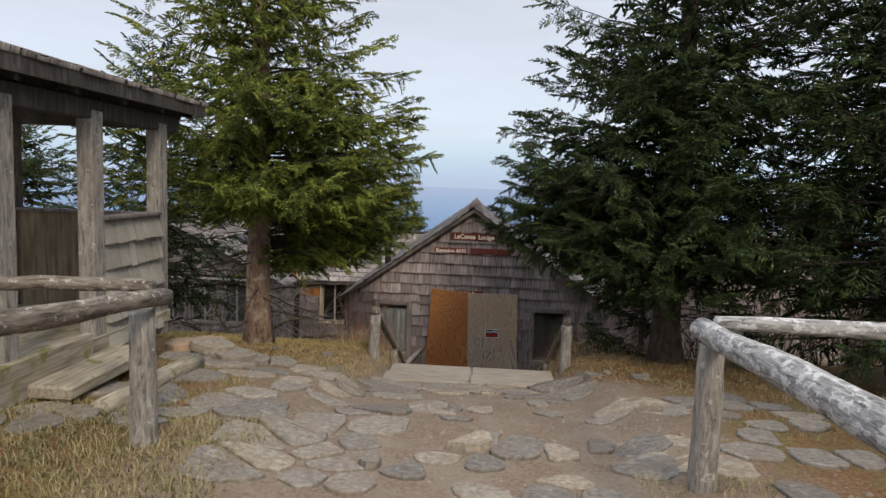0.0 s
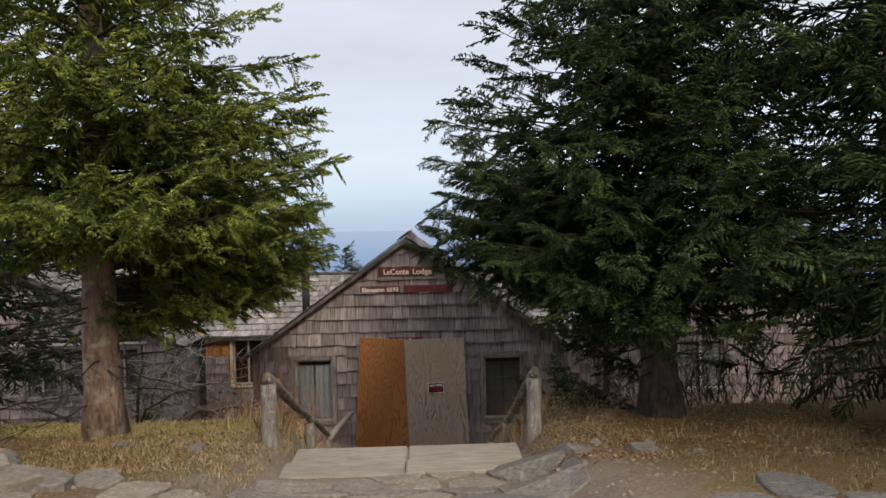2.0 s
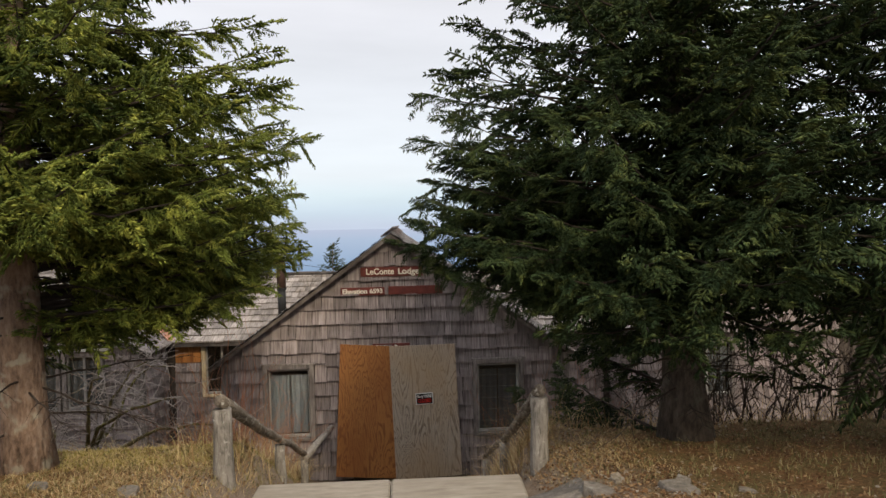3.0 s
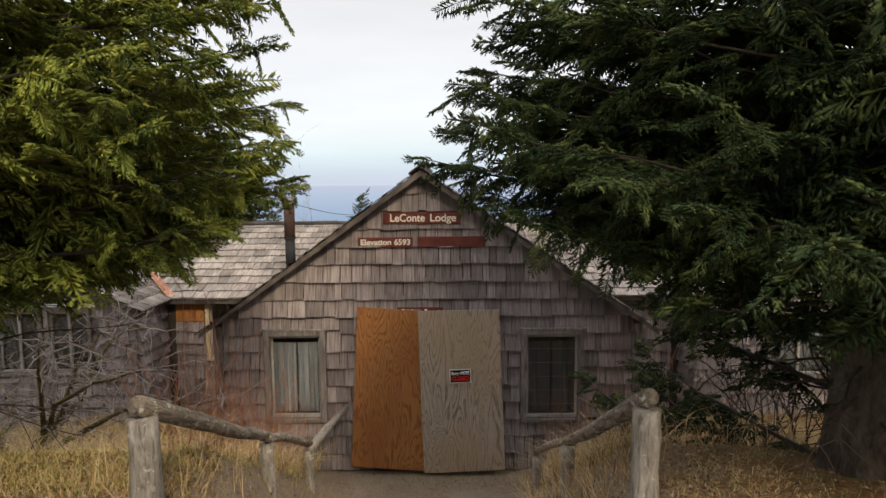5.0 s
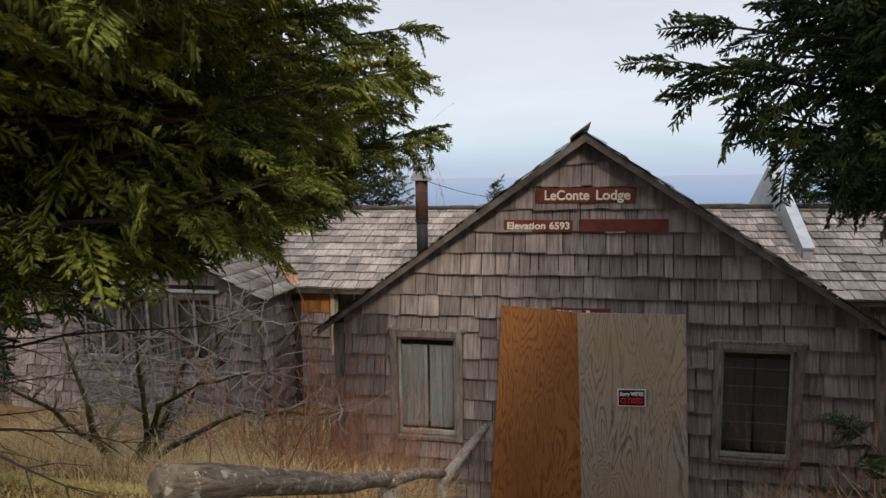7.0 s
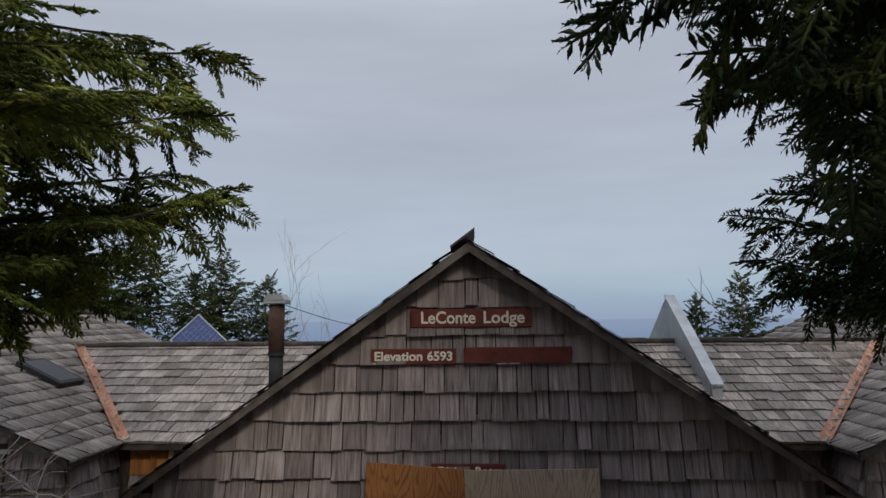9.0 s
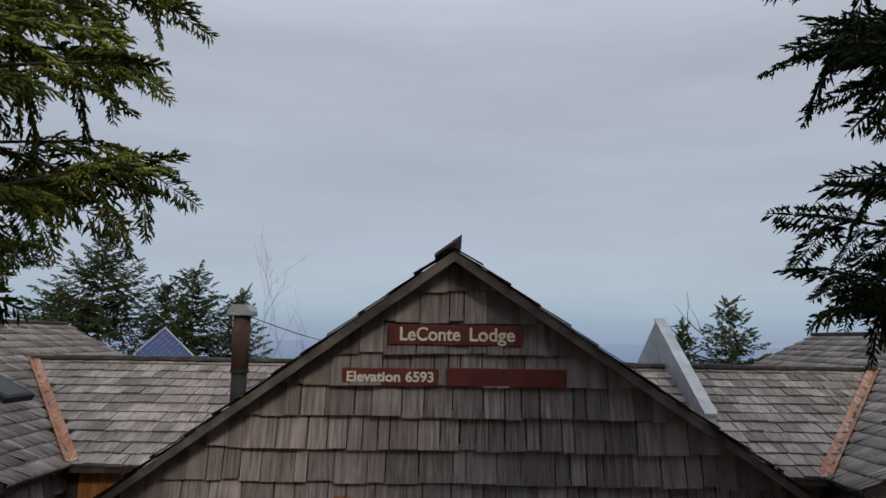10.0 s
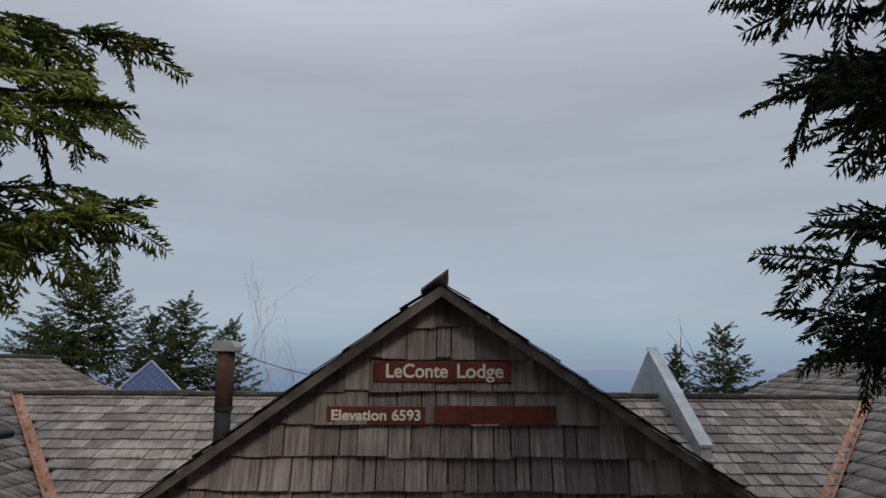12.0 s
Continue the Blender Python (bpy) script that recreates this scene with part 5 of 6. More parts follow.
def bare_shrub(name, label, base, stemsets, seed, material):
    """A crooked bare shrub: a mossy stem, limbs and fine twigs."""
    rng = random.Random(seed)
    sh = thing(name, label, "shrub")
    x, y = base
    z = ground_z(x, y)
    bm, fine = bmesh.new(), bmesh.new()
    for a, length, rise in stemsets:
        p = Vector((x, y, z - 0.1))
        d = Vector((math.cos(a) * 0.35, math.sin(a) * 0.35, 1)).normalized()
        pts, n = [p.copy()], 9
        for i in range(n):
            s = i / n
            want = Vector((math.cos(a), math.sin(a), rise * (1.3 - 1.4 * s)))
            d = (d * 0.55 + want.normalized() * 0.45 + Vector((rng.gauss(0, 0.3), rng.gauss(0, 0.3), rng.gauss(0, 0.26)))).normalized()
            p = p + d * length / n
            pts.append(p.copy())
        tube(pts, [0.05 * (1 - 0.095 * i) for i in range(n + 1)], 8, 0.3, bm, seed)
        for i in range(3, n + 1):
            for _ in range(7):
                q = pts[i].copy()
                e = (Vector((rng.gauss(0, 1), rng.gauss(0, 1), rng.gauss(0.25, 0.6)))).normalized()
                tw, m = [q.copy()], 5
                for j in range(m):
                    e = (e + Vector((rng.gauss(0, 0.25), rng.gauss(0, 0.25), rng.gauss(0.0, 0.2)))).normalized()
                    q = q + e * rng.uniform(0.08, 0.2)
                    tw.append(q.copy())
                tube(tw, [0.0095 - 0.0014 * j for j in range(m + 1)], 4, 0, fine)
    part("stem", bm, material, sh, "crooked mossy stem", True)
    tagged(part("brushwood", fine, TWIG, sh, "fine grey bare twigs"), kind="stuff")


bare_shrub("bare_shrub", "crooked bare shrub with mossy stems and grey twigs", (-5.35, 15.6), [(0.25, 3.1, 1.1), (2.7, 2.5, 1.3), (1.2, 2.5, 1.4), (-0.35, 2.6, 1.1), (3.4, 2.4, 1.5), (0.0, 2.7, 1.7), (2.2, 2.6, 1.8), (0.6, 2.8, 1.4)], 3, BARK_MOSS)


def leaf_litter():
    """Brown leaves, bark flakes and needles fallen on the banks."""
    rng = random.Random(52)
    n = Nodes("fallen_leaves", 0.95, 0.0, 0.1)
    n.color(n.ramp(n.island(), [(0.0, (0.07, 0.035, 0.018)), (0.5, (0.2, 0.11, 0.055)), (0.9, (0.33, 0.22, 0.12)), (1.0, (0.36, 0.33, 0.28))]))
    verts, faces = [], []
    for x0, x1, y0, y1, count in ((1.45, 5.5, 9.4, 13.2, 7000), (1.4, 2.6, 9.6, 11.8, 2500), (-4.8, -1.6, 9.9, 12.8, 4500), (-2.0, -1.3, 11.5, 16.0, 700)):
        for _ in range(count):
            x, y = rng.uniform(x0, x1), rng.uniform(y0, y1)
            z = ground_z(x, y) + rng.uniform(0.002, 0.014)
            r, a = rng.uniform(0.008, 0.026), rng.uniform(0, 6.28)
            k = len(verts)
            for turn, length in ((0.0, 1.0), (1.7, 0.45), (3.14, 0.9), (4.6, 0.5)):
                verts.append((x + r * length * math.cos(a + turn), y + r * length * math.sin(a + turn), z + rng.uniform(-0.3, 0.5) * r))
            faces.append((k, k + 1, k + 2, k + 3))
    tagged(new("leaf_litter", raw_mesh("leaf_litter", verts, faces, n.mat)), "fallen brown leaves and needles on the banks", "litter", "", "stuff")


leaf_litter()


# ---------------------------------------------------------------- conifers
def frond_template(seed, length=0.46, spacing=0.024, step=0.006, needle=0.016, width=0.0045, core=0.004, subs=True):
    """A flat spray of spruce: blunt, bottle-brush shoots ranked along a drooping twig. Returns corners and triangles."""
    rng = np.random.RandomState(seed)
    verts, faces = [], []

    def unit(a):
        return a / np.linalg.norm(a)

    def shoot(p, d, l, sag):
        d = unit(d)
        side = unit(np.cross(d, [0.1, 0.2, 1.0]))
        upv = np.cross(side, d)
        n = max(3, int(l / step))
        first = rng.uniform(0, 6.28)
        for i in range(n):
            s = (i + 0.5) / n
            a = first + i * 2.4 + rng.uniform(-0.3, 0.3)
            dirn = unit((side * math.cos(a) + upv * math.sin(a)) * (0.95 - 0.45 * s) + d * (0.5 + 0.55 * s))
            b = p + d * l * s + np.array([0, 0, -sag * s * s])
            w = unit(np.cross(dirn, rng.normal(size=3))) * width * 0.5
            k = len(verts)
            verts.extend([b - w, b + w, b + dirn * needle * rng.uniform(0.8, 1.15) * (1.0 - 0.2 * s)])
            faces.append((k, k + 1, k + 2))
        k = len(verts)
        waist = p + d * l * 0.6 + np.array([0, 0, -sag * 0.4])
        verts.append(p)
        for j in range(3):
            verts.append(waist + (side * math.cos(j * 2.094) + upv * math.sin(j * 2.094)) * core)
        verts.append(p + d * l + np.array([0, 0, -sag]))
        for j in range(3):
            m = (j + 1) % 3
            faces.extend([(k, k + 1 + m, k + 1 + j), (k + 1 + j, k + 1 + m, k + 4)])

    droop = rng.uniform(0.02, 0.09) * length
    curl = rng.normal(0, 0.06) * length

    def axis(s):
        return np.array([length * s, curl * s * s, -droop * s * s])

    for a, b in ((0.0, 0.5), (0.48, 1.0)):
        shoot(axis(a), axis(b) - axis(a), np.linalg.norm(axis(b) - axis(a)), 0.0)
    n = int(length / spacing)
    for i in range(n):
        s = 0.05 + 0.9 * (i + rng.uniform(0.0, 0.8)) / n
        for sg in (-1, 1):
            l = length * (0.29 * (1 - s) ** 0.8 + 0.1) * rng.uniform(0.6, 1.15)
            ang = math.radians(rng.uniform(40, 66))
            d = np.array([math.cos(ang), sg * math.sin(ang), rng.normal(0.0, 0.16)])
            p = axis(s)
            shoot(p, d, l, l * rng.uniform(0.02, 0.22))
            if subs and l > 0.085:
                for q, way in ((0.35, 1), (0.6, -1)):
                    t = ang + way * math.radians(rng.uniform(28, 50))
                    shoot(p + unit(d) * l * q, np.array([math.cos(t), sg * math.sin(t), rng.normal(-0.1, 0.2)]), l * (1 - q) * rng.uniform(0.55, 0.85), 0.004)
    return np.array(verts), np.array(faces)


FINE = [frond_template(k, 0.46, 0.027, 0.011, 0.0175, 0.0085, 0.009) for k in (1, 2, 3, 4, 5)]
MIDDLE = [frond_template(k, 0.46, 0.039, 0.022, 0.022, 0.014, 0.012) for k in (7, 8, 9, 10)]
COARSE = [frond_template(k, 0.5, 0.046, 0.04, 0.027, 0.015, 0.013, False) for k in (5, 6, 12)]
SPARSE = [frond_template(k, 0.5, 0.1, 0.3, 0.05, 0.03, 0.03, False) for k in (13, 14, 15)]


def conifer(name, label, base, top, profile, seed, needles, bark, trunk_r, whorl=0.3, per=6, templates=None, crown_from=0.8, lean=(0, 0), extra=(), size=1.0, dead=0, gap=0.17, fine_below=99.0, roll=0.5, keep=None, tips=(), tip_cut=0.2):
    """A spruce: tapered trunk, whorls of limbs and needle sprays. profile: reach of the limbs by height above the sea of the plan."""
    rng = np.random.RandomState(seed)
    tree = thing(name, label, "tree")
    x0, y0 = base
    z0 = ground_z(x0, y0) - 0.25
    pz, pr = zip(*profile)
    n = 14
    pts, rad = [], []
    for i in range(n):
        s = i / (n - 1)
        pts.append((x0 + lean[0] * s + rng.normal(0, 0.02), y0 + lean[1] * s + rng.normal(0, 0.02), z0 + (top - z0) * s))
        rad.append(trunk_r * (1 - s) ** 0.8 * (1.0 + 0.5 * max(0, 1 - s * 14)) + 0.012)
    part("trunk", tube(pts, rad, 14, 0.12, None, seed), bark, tree, "", True)
    limbs = bmesh.new()
    vs, fs, count = [], [], 0

    def limb(h, az, reach, tan0, droop, lift, r, bare=False, bushy=1.0):
        # boughs over the steps are cut back
        while keep and reach > 0.7 and not keep(x0 + (reach + 0.38) * math.cos(az), y0 + (reach + 0.38) * math.sin(az), h):
            reach -= 0.1
        k = (h - z0) / (top - z0)
        cx, cy = x0 + lean[0] * k, y0 + lean[1] * k
        m = 8
        curve = []
        bend = rng.normal(0, 0.12)
        for i in range(m + 1):
            s = i / m
            a = az + bend * s * s
            curve.append(Vector((cx + reach * s * math.cos(a), cy + reach * s * math.sin(a), h + reach * (tan0 * s - droop * s * s + lift * s ** 3) + rng.normal(0, 0.012))))
        if templates is None and not bare:
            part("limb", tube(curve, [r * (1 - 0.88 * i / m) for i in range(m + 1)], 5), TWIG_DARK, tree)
        else:
            tube(curve, [r * (1 - 0.88 * i / m) for i in range(m + 1)], 5, 0.0, limbs)
        if bare:
            for i in range(3, m):
                for sg in (-1, 1):
                    t = (curve[i + 1] - curve[i - 1]).normalized()
                    d = (t + sg * Vector((-t.y, t.x, 0)) * rng.uniform(0.6, 1.2) + Vector((0, 0, rng.normal(-0.2, 0.3)))).normalized()
                    tube([curve[i], curve[i] + d * 0.12, curve[i] + d * 0.26 + Vector((0, 0, rng.normal(-0.02, 0.03)))], [0.005, 0.003, 0.0015], 3, 0, limbs)
            return
        s = 0.12 + 0.1 * rng.rand()
        side = 1
        while s < 1.0:
            i = min(int(s * m), m - 1)
            p = curve[i].lerp(curve[i + 1], s * m - i)
            t = (curve[i + 1] - curve[i]).normalized()
            ang = math.radians(rng.uniform(38, 66)) * (1.0 - 0.45 * s) * side
            d = Vector((t.x * math.cos(ang) - t.y * math.sin(ang), t.x * math.sin(ang) + t.y * math.cos(ang), t.z + rng.normal(-0.28, 0.3))).normalized()
            length = size * min(1.2, (0.6 + 0.4 * reach * (1.05 - s))) * rng.uniform(0.7, 1.2) * (0.55 + 0.45 * bushy)
            place_frond(p, d, length, templates)
            if rng.rand() < 0.25:
                place_frond(p, (d + Vector((0, 0, 0.45))).normalized(), length * 0.6, templates)
            if templates is None and h < 5.2 and rng.rand() < (0.35 if bushy == 1 else 0.6):
                place_frond(p, Vector((t.x * 0.5 + rng.normal(0, 0.25), t.y * 0.5 + rng.normal(0, 0.25), -1.0)).normalized(), rng.uniform(0.4, 0.75), templates)
            s += bushy * gap * size / max(reach, 0.4) * rng.uniform(0.8, 1.25) * (3.0 if h > 5.2 else 1.0)
            side = -side
        if templates is None and h < 5.2:
            for s in (0.1, 0.25, 0.4, 0.55):
                p = curve[int(s * m)]
                place_frond(p, Vector((rng.normal(0, 1), rng.normal(0, 1), rng.normal(-0.1, 0.5))).normalized(), rng.uniform(0.7, 1.1), COARSE)
        t = (curve[m] - curve[m - 1]).normalized()
        place_frond(curve[m - 1].lerp(curve[m], 0.4), t, size * 0.95 * (0.4 + 0.6 * bushy), templates)

    def place_frond(p, d, scale, tmpl):
        nonlocal count
        if tmpl is None:
            tmpl = SPARSE if p.z > 5.4 else COARSE if p.z > fine_below or p.x < -4.2 or p.x > 4.6 or p.x > 3.7 and p.y > 12.0 else FINE if abs(p.x) < 2.2 and p.z < 2.9 and p.y > 10.4 else MIDDLE
        v, f = tmpl[rng.randint(len(tmpl))]
        xa = np.array(d)
        up = np.array([rng.normal(0, 0.22), rng.normal(0, 0.22), 1.0])
        ya = np.cross(up, xa)
        ya /= np.linalg.norm(ya)
        za = np.cross(xa, ya)
        turn = rng.normal(0, roll)
        ya, za = ya * math.cos(turn) + za * math.sin(turn), za * math.cos(turn) - ya * math.sin(turn)
        q = v * scale
        sag = -0.16 * (q[:, 0] ** 2) / max(scale, 0.3)
        w = np.array(p) + q[:, 0:1] * xa + q[:, 1:2] * ya + (q[:, 2:3]) * za
        w[:, 2] += sag - 0.3 * np.abs(q[:, 1]) * 0.5
        vs.append(w)
        fs.append(f + count)
        count += len(w)

    h = crown_from
    while h < top - 0.15:
        reach0 = float(np.interp(h, pz, pr))
        k = max(3, int(round(per * (1.0 if reach0 > 0.6 else 0.7))))
        off = rng.rand() * 6.28
        for i in range(k):
            az = off + 6.283 * i / k + rng.normal(0, 0.22)
            reach = reach0 * (0.72 + 0.36 * rng.rand())
            hh = h + rng.normal(0, 0.07)
            rel = (hh - crown_from) / (top - crown_from)
            limb(hh, az, reach, 0.06 + 0.55 * rel + rng.normal(0, 0.08), 0.3, 0.26 + 0.08 * rng.rand(), 0.008 + 0.007 * reach)
        h += whorl * rng.uniform(0.85, 1.15)
    limb(top - 0.3, 0.0, 0.2, 1.5, 0, 0, 0.01)
    for hh, az, reach, tan0 in extra:
        limb(hh, radians(az), reach, tan0, 0.22, 0.22, 0.008 + 0.007 * reach)
    keep = None
    for tx, ty, tz in tips:
        reach = math.hypot(tx - x0, ty - y0) - tip_cut
        limb(tz - 0.1 - 0.12 * reach, math.atan2(ty - y0, tx - x0), reach, 0.12, 0.22, 0.22, 0.008 + 0.007 * reach, False, 0.5)
    for _ in range(dead):
        limb(rng.uniform(ground_z(x0, y0) + 0.4, crown_from + 0.3), rng.rand() * 6.28, rng.uniform(0.7, 1.9), rng.normal(-0.05, 0.1), 0.1, 0.0, 0.014, True)
    tagged(part("dead_wood" if templates is None else "branchwork", limbs, TWIG_DARK, tree), kind="stuff")
    me = raw_mesh("crown", np.concatenate(vs), np.concatenate(fs), needles)
    part("crown", me, needles, tree)
    return tree


def left_keep(x, y, z):
    return x < -0.78 - 0.27 * max(0.0, y - 12.35)


def right_keep(x, y, z):
    if z < 1.75 and x < 0.2 + (1.7 - z) * 1.15:
        return False
    return x > 0.3 + 0.4 * (y - 12.0) or y < 12.0 and x > 0.25 or z > 4.5


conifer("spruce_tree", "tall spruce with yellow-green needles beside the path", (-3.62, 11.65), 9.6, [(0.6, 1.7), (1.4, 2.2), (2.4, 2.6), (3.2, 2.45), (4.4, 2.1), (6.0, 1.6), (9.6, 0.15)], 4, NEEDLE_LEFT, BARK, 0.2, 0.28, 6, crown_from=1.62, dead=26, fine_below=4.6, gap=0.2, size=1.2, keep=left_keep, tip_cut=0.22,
        extra=[(1.5, 40, 3.1, 0.12), (2.3, 38, 2.9, 0.12), (1.7, 30, 2.8, 0.12), (2.1, 55, 3.05, 0.1), (3.1, 40, 2.7, 0.15), (3.4, 52, 2.7, 0.15), (2.5, 22, 2.7, 0.2), (1.6, 8, 2.6, 0.2), (2.3, 0, 2.6, 0.2), (1.8, 340, 2.4, 0.1), (2.1, 355, 2.4, 0.1), (2.4, 320, 2.3, 0.1), (2.8, 330, 2.4, 0.1), (1.5, 350, 2.3, 0.1), (2.0, 15, 2.5, 0.1), (2.6, 25, 2.5, 0.1), (3.0, 10, 2.4, 0.1),
               (1.75, 250, 1.8, 0.0), (2.0, 275, 1.9, 0.05), (2.3, 300, 2.0, 0.05), (2.6, 260, 2.0, 0.05), (1.9, 325, 2.3, 0.08), (2.9, 280, 2.0, 0.1), (3.3, 305, 2.1, 0.1), (2.5, 340, 2.6, 0.12), (3.0, 350, 2.7, 0.15),
               (1.4, 15, 2.7, 0.08), (1.7, 65, 2.7, 0.08), (2.2, 70, 2.6, 0.1), (2.9, 60, 2.6, 0.1), (3.6, 45, 2.5, 0.12), (2.8, 10, 2.6, 0.15), (3.8, 30, 2.4, 0.12), (4.0, 55, 2.4, 0.12)],
        tips=[(-1.41, 14.44, 2.37), (-1.75, 14.47, 2.3), (-1.4, 14.2, 1.75), (-1.3, 13.97, 1.51), (-1.42, 14.2, 1.55), (-1.45, 14.15, 1.35), (-1.42, 14.2, 1.95), (-1.75, 14.2, 1.35), (-1.9, 14.2, 1.15), (-1.4, 14.3, 2.15), (-1.5, 14.4, 1.62), (-1.3, 13.0, 1.25), (-1.0, 12.5, 1.84), (-1.2, 13.1, 1.69), (-1.05, 12.35, 1.6), (-1.43, 12.38, 1.12), (-1.95, 12.5, 1.02), (-1.1, 12.3, 2.1), (-0.6, 11.6, 2.75), (-0.85, 11.5, 2.2), (-0.8, 11.7, 3.4), (-1.1, 12.0, 1.3), (-1.7, 14.0, 1.2), (-1.9, 14.3, 1.6), (-1.8, 14.2, 2.05), (-2.0, 13.9, 1.3), (-2.1, 14.2, 2.5), (-1.9, 14.0, 1.85), (-1.7, 13.5, 1.4), (-1.6, 13.3, 1.9), (-1.5, 14.35, 2.6)])
conifer("spruce_tree", "dense spruce beside the path, green darkened for its shaded side", (3.25, 12.0), 10.0, [(0.2, 1.3), (0.8, 1.9), (1.4, 2.6), (2.6, 2.7), (3.6, 2.5), (5.0, 2.1), (6.5, 1.6), (10.5, 0.15)], 7, NEEDLE_RIGHT, BARK_SHADED, 0.23, 0.27, 7, crown_from=0.85, dead=24, fine_below=4.6, gap=0.2, size=1.2, keep=right_keep, tip_cut=0.17,
        extra=[(0.9, 143, 2.65, 0.15), (0.7, 138, 2.6, 0.14), (1.2, 122, 2.5, 0.1), (1.1, 168, 2.5, 0.15),
               (0.9, 190, 2.1, 0.1), (1.3, 205, 2.3, 0.1), (1.6, 220, 2.4, 0.1), (2.0, 200, 2.4, 0.15), (1.1, 230, 2.5, 0.05), (2.3, 215, 2.4, 0.15), (0.7, 210, 2.2, 0.02), (1.8, 240, 2.4, 0.1), (2.7, 225, 2.4, 0.1), (1.4, 250, 2.5, 0.05), (2.5, 190, 2.5, 0.1), (3.1, 205, 2.4, 0.1),
               (1.2, 265, 2.3, 0.05), (1.7, 275, 2.4, 0.05), (2.2, 260, 2.4, 0.1), (2.8, 270, 2.4, 0.1), (1.5, 295, 2.4, 0.05), (2.4, 300, 2.4, 0.05), (3.4, 285, 2.3, 0.1), (3.4, 240, 2.4, 0.1), (3.8, 215, 2.3, 0.1), (4.2, 250, 2.2, 0.1), (3.9, 190, 2.3, 0.1), (1.6, 172, 2.5, 0.1), (1.9, 160, 2.4, 0.1), (2.2, 178, 2.5, 0.1), (2.5, 165, 2.4, 0.1), (1.4, 185, 2.5, 0.1), (1.8, 192, 2.5, 0.05), (2.1, 150, 2.3, 0.1), (2.8, 182, 2.5, 0.05), (1.2, 178, 2.4, 0.05), (2.4, 200, 2.5, 0.05), (3.2, 175, 2.4, 0.1), (1.5, 210, 2.5, 0.05)],
        tips=[(0.0, 11.95, 1.72), (0.08, 11.4, 1.9), (0.05, 12.0, 1.95), (0.12, 12.0, 2.15), (0.25, 12.1, 2.4), (0.75, 12.5, 1.75), (0.8, 12.45, 2.05), (0.9, 12.6, 2.35), (1.0, 12.9, 1.6), (1.05, 12.9, 1.95), (1.15, 13.0, 2.3), (1.2, 13.1, 1.4), (1.3, 13.2, 1.8), (1.4, 13.3, 2.2), (0.6, 12.3, 2.6), (0.2, 11.7, 1.7), (0.35, 11.4, 1.5), (0.45, 12.3, 2.0), (0.2, 11.9, 2.8), (0.25, 11.8, 3.3), (0.5, 12.0, 1.7), (0.5, 11.8, 2.3), (0.6, 12.2, 1.9), (0.6, 11.6, 1.3), (0.7, 12.3, 2.2),
              (1.2, 14.3, 1.5), (1.1, 14.0, 2.35), (1.3, 14.2, 2.15), (1.45, 14.1, 2.45), (1.6, 14.3, 2.1), (1.7, 14.4, 2.3), (1.5, 14.3, 2.35), (1.4, 14.1, 2.2), (1.55, 14.2, 1.95), (1.32, 14.3, 1.38), (1.45, 14.5, 1.3), (1.6, 14.5, 1.4), (1.7, 14.3, 1.3), (1.35, 14.2, 1.2), (1.6, 14.4, 1.15), (1.75, 14.6, 1.75), (1.37, 14.49, -0.6), (2.1, 15.0, -0.55), (2.3, 14.7, -0.3), (2.2, 14.6, 0.3), (2.0, 14.4, 0.7)])
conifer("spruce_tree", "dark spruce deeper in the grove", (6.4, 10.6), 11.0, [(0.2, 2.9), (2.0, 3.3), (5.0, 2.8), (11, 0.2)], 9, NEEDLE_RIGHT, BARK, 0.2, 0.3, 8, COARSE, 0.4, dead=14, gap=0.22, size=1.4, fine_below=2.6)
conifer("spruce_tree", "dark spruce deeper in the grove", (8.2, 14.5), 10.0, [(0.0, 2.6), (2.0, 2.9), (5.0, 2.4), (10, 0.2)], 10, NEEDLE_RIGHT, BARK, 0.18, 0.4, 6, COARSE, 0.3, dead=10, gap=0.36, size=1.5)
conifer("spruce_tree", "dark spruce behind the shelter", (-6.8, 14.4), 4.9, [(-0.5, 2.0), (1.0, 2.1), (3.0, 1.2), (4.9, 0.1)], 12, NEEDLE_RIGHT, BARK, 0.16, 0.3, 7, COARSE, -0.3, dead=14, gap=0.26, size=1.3)
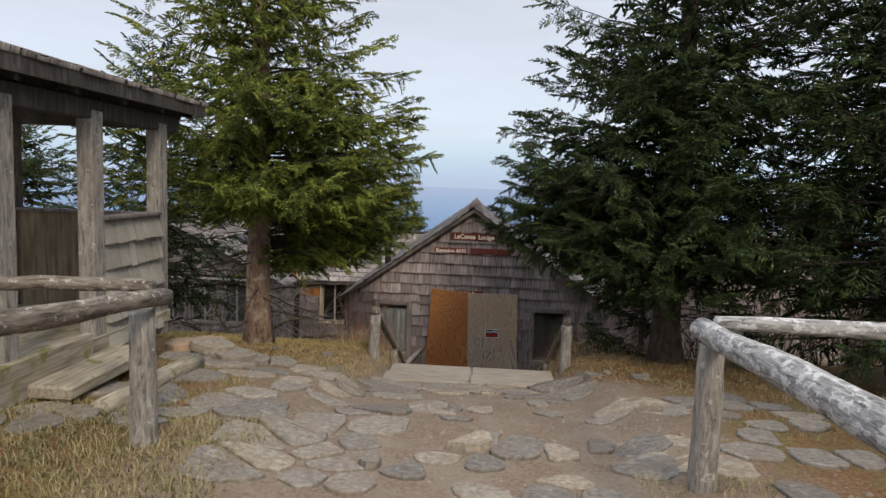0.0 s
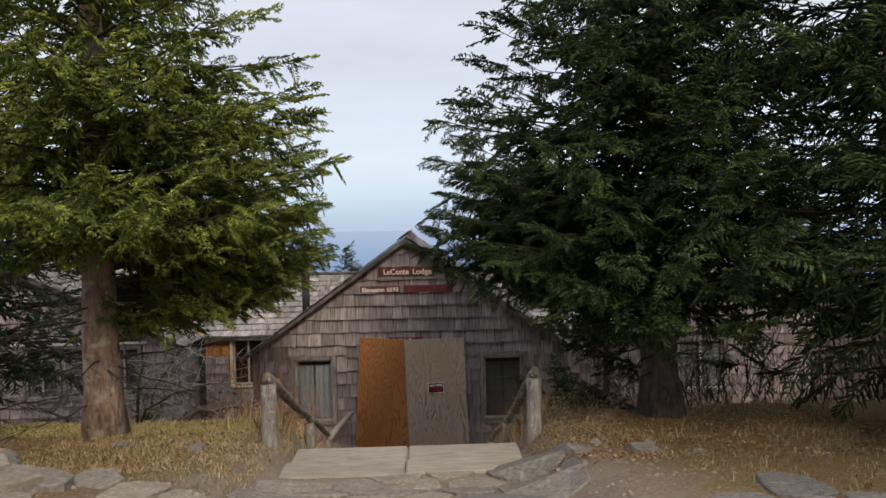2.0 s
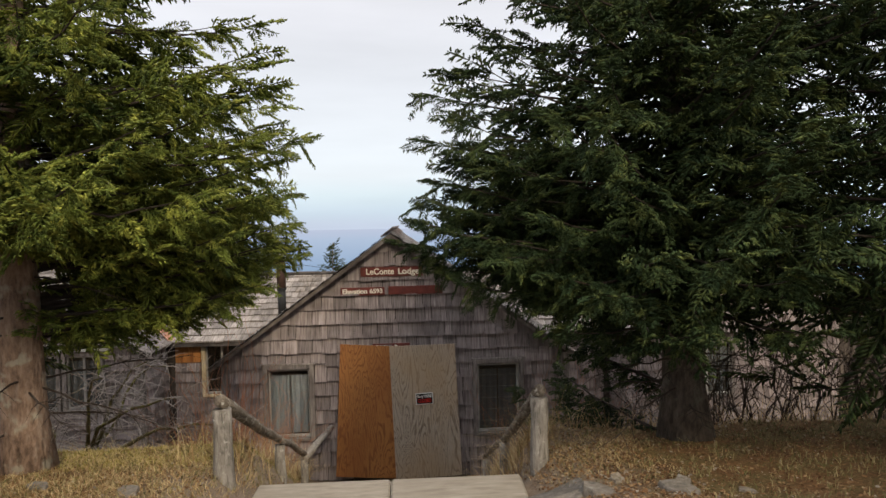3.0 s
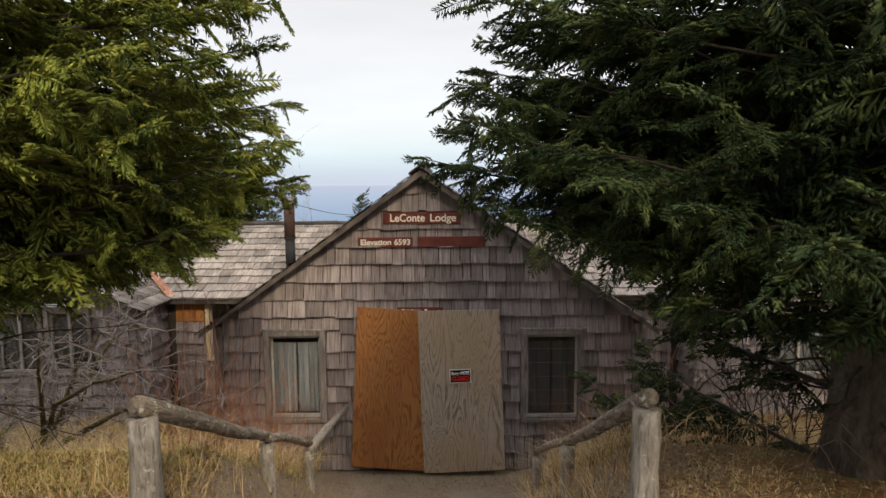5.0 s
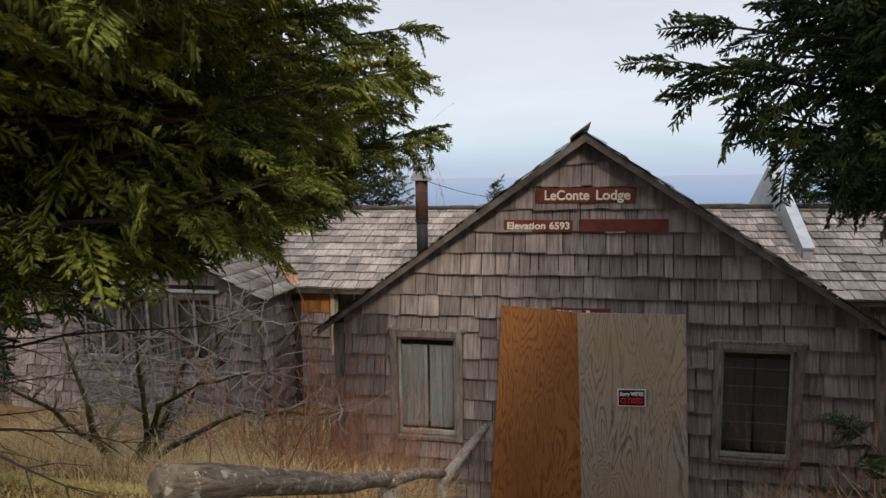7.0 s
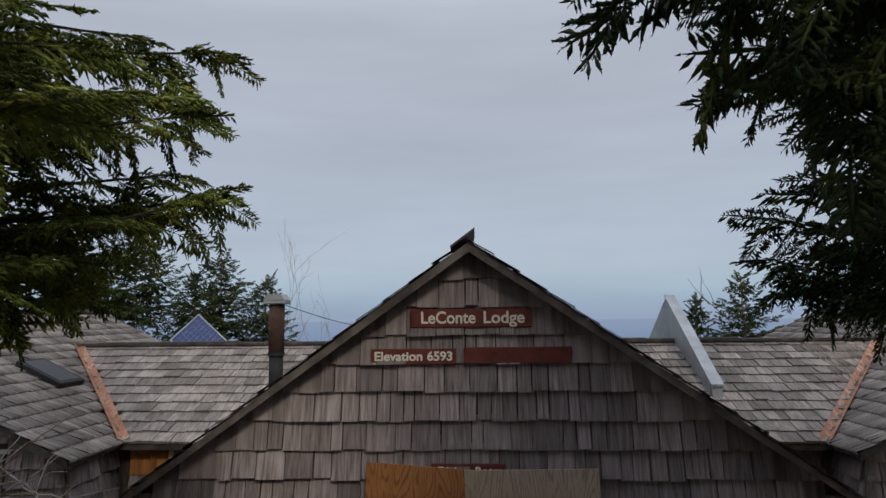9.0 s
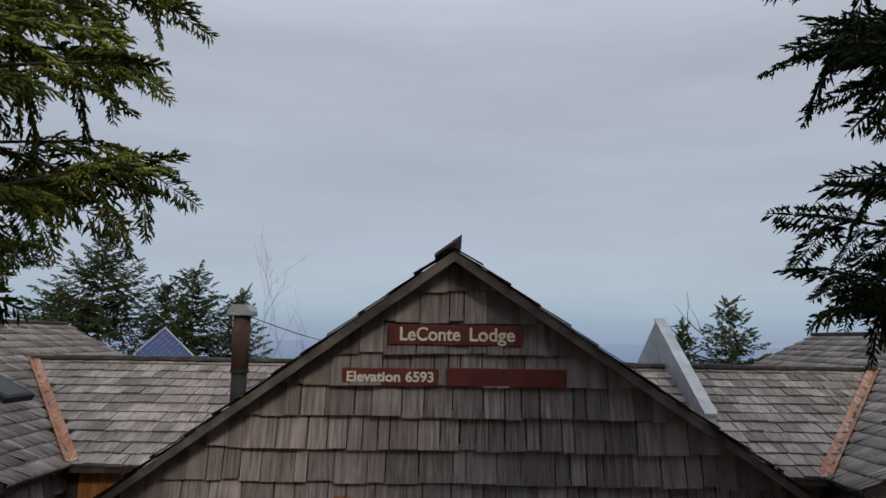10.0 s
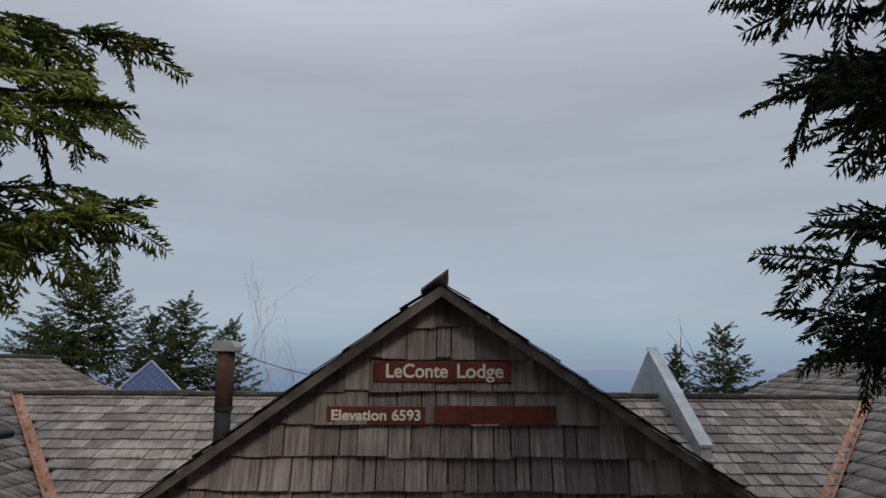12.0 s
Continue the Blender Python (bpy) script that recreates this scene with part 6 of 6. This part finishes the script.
# two spruces out of view, added to shade the right bank and grove
for sx, sy, st, sr in ((5.7, 2.3, 5.6, 2.1), (8.8, 4.6, 12.5, 2.6)):
    conifer("spruce_tree", "unseen spruce added to shade the bank beside the fence", (sx, sy), st, [(0.6, sr), (st * 0.4, sr), (st * 0.6, sr * 0.75), (st, 0.15)], 15, NEEDLE_RIGHT, BARK, 0.18, 0.36, 6, SPARSE, 1.1, gap=0.2, size=1.4)
FAR_TREES = [(-10.9, 31.0, 3.9, 1.55), (-9.4, 32.0, 2.5, 0.9), (-8.1, 31.0, 2.95, 1.35), (-6.8, 31.5, 2.3, 0.8), (6.7, 31.0, 1.5, 0.55), (8.1, 31.0, 2.15, 0.95), (-15.5, 22.0, 4.2, 1.7), (-3.6, 38.0, 0.95, 0.7), (-13.5, 33.0, 2.4, 1.8), (15.0, 30.0, 3.5, 2.0), (14.0, 18.0, 6.0, 2.4)]
for tree_k, (tx, ty, tt, tr) in enumerate(FAR_TREES):
    low = ground_z(tx, ty)
    conifer("spruce_tree", "young spruce standing behind the lodge", (tx, ty), tt, [(low, tr * 1.4), (tt - 2.2, tr * 1.2), (tt - 1.0, tr * 0.55), (tt - 0.4, tr * 0.2), (tt, 0.05)], 30 + tree_k, NEEDLE_FAR, BARK, 0.07, 0.16, 7, SPARSE, max(low + 0.6, tt - 3.0), gap=0.16, size=0.72)
stems("bare_saplings", "bare grey saplings behind the roof", "tree", TWIG, [(-5.2, -4.6, 30.0, 31.0, 5)], 17, (4.7, 5.2), 0.02, 4, 0.28, 0.02)


def build_wire():
    w = thing("guy_wire", "thin sagging wire from the flue to the roof", "wire")
    pts = [Vector((-2.36, 18.6, 1.1)).lerp(Vector((-1.2, 22.5, 0.75)), i / 8) - Vector((0, 0, 0.12 * math.sin(math.pi * i / 8))) for i in range(9)]
    part("strand", tube(pts, [0.005] * 9, 5), PIPE_DARK, w)


build_wire()
stems("dead_snag", "dead grey spruce snag behind the roof", "tree", TWIG, [(7.2, 7.3, 31.0, 31.1, 1)], 23, (5.6, 5.7), 0.06, 2, 0.9)
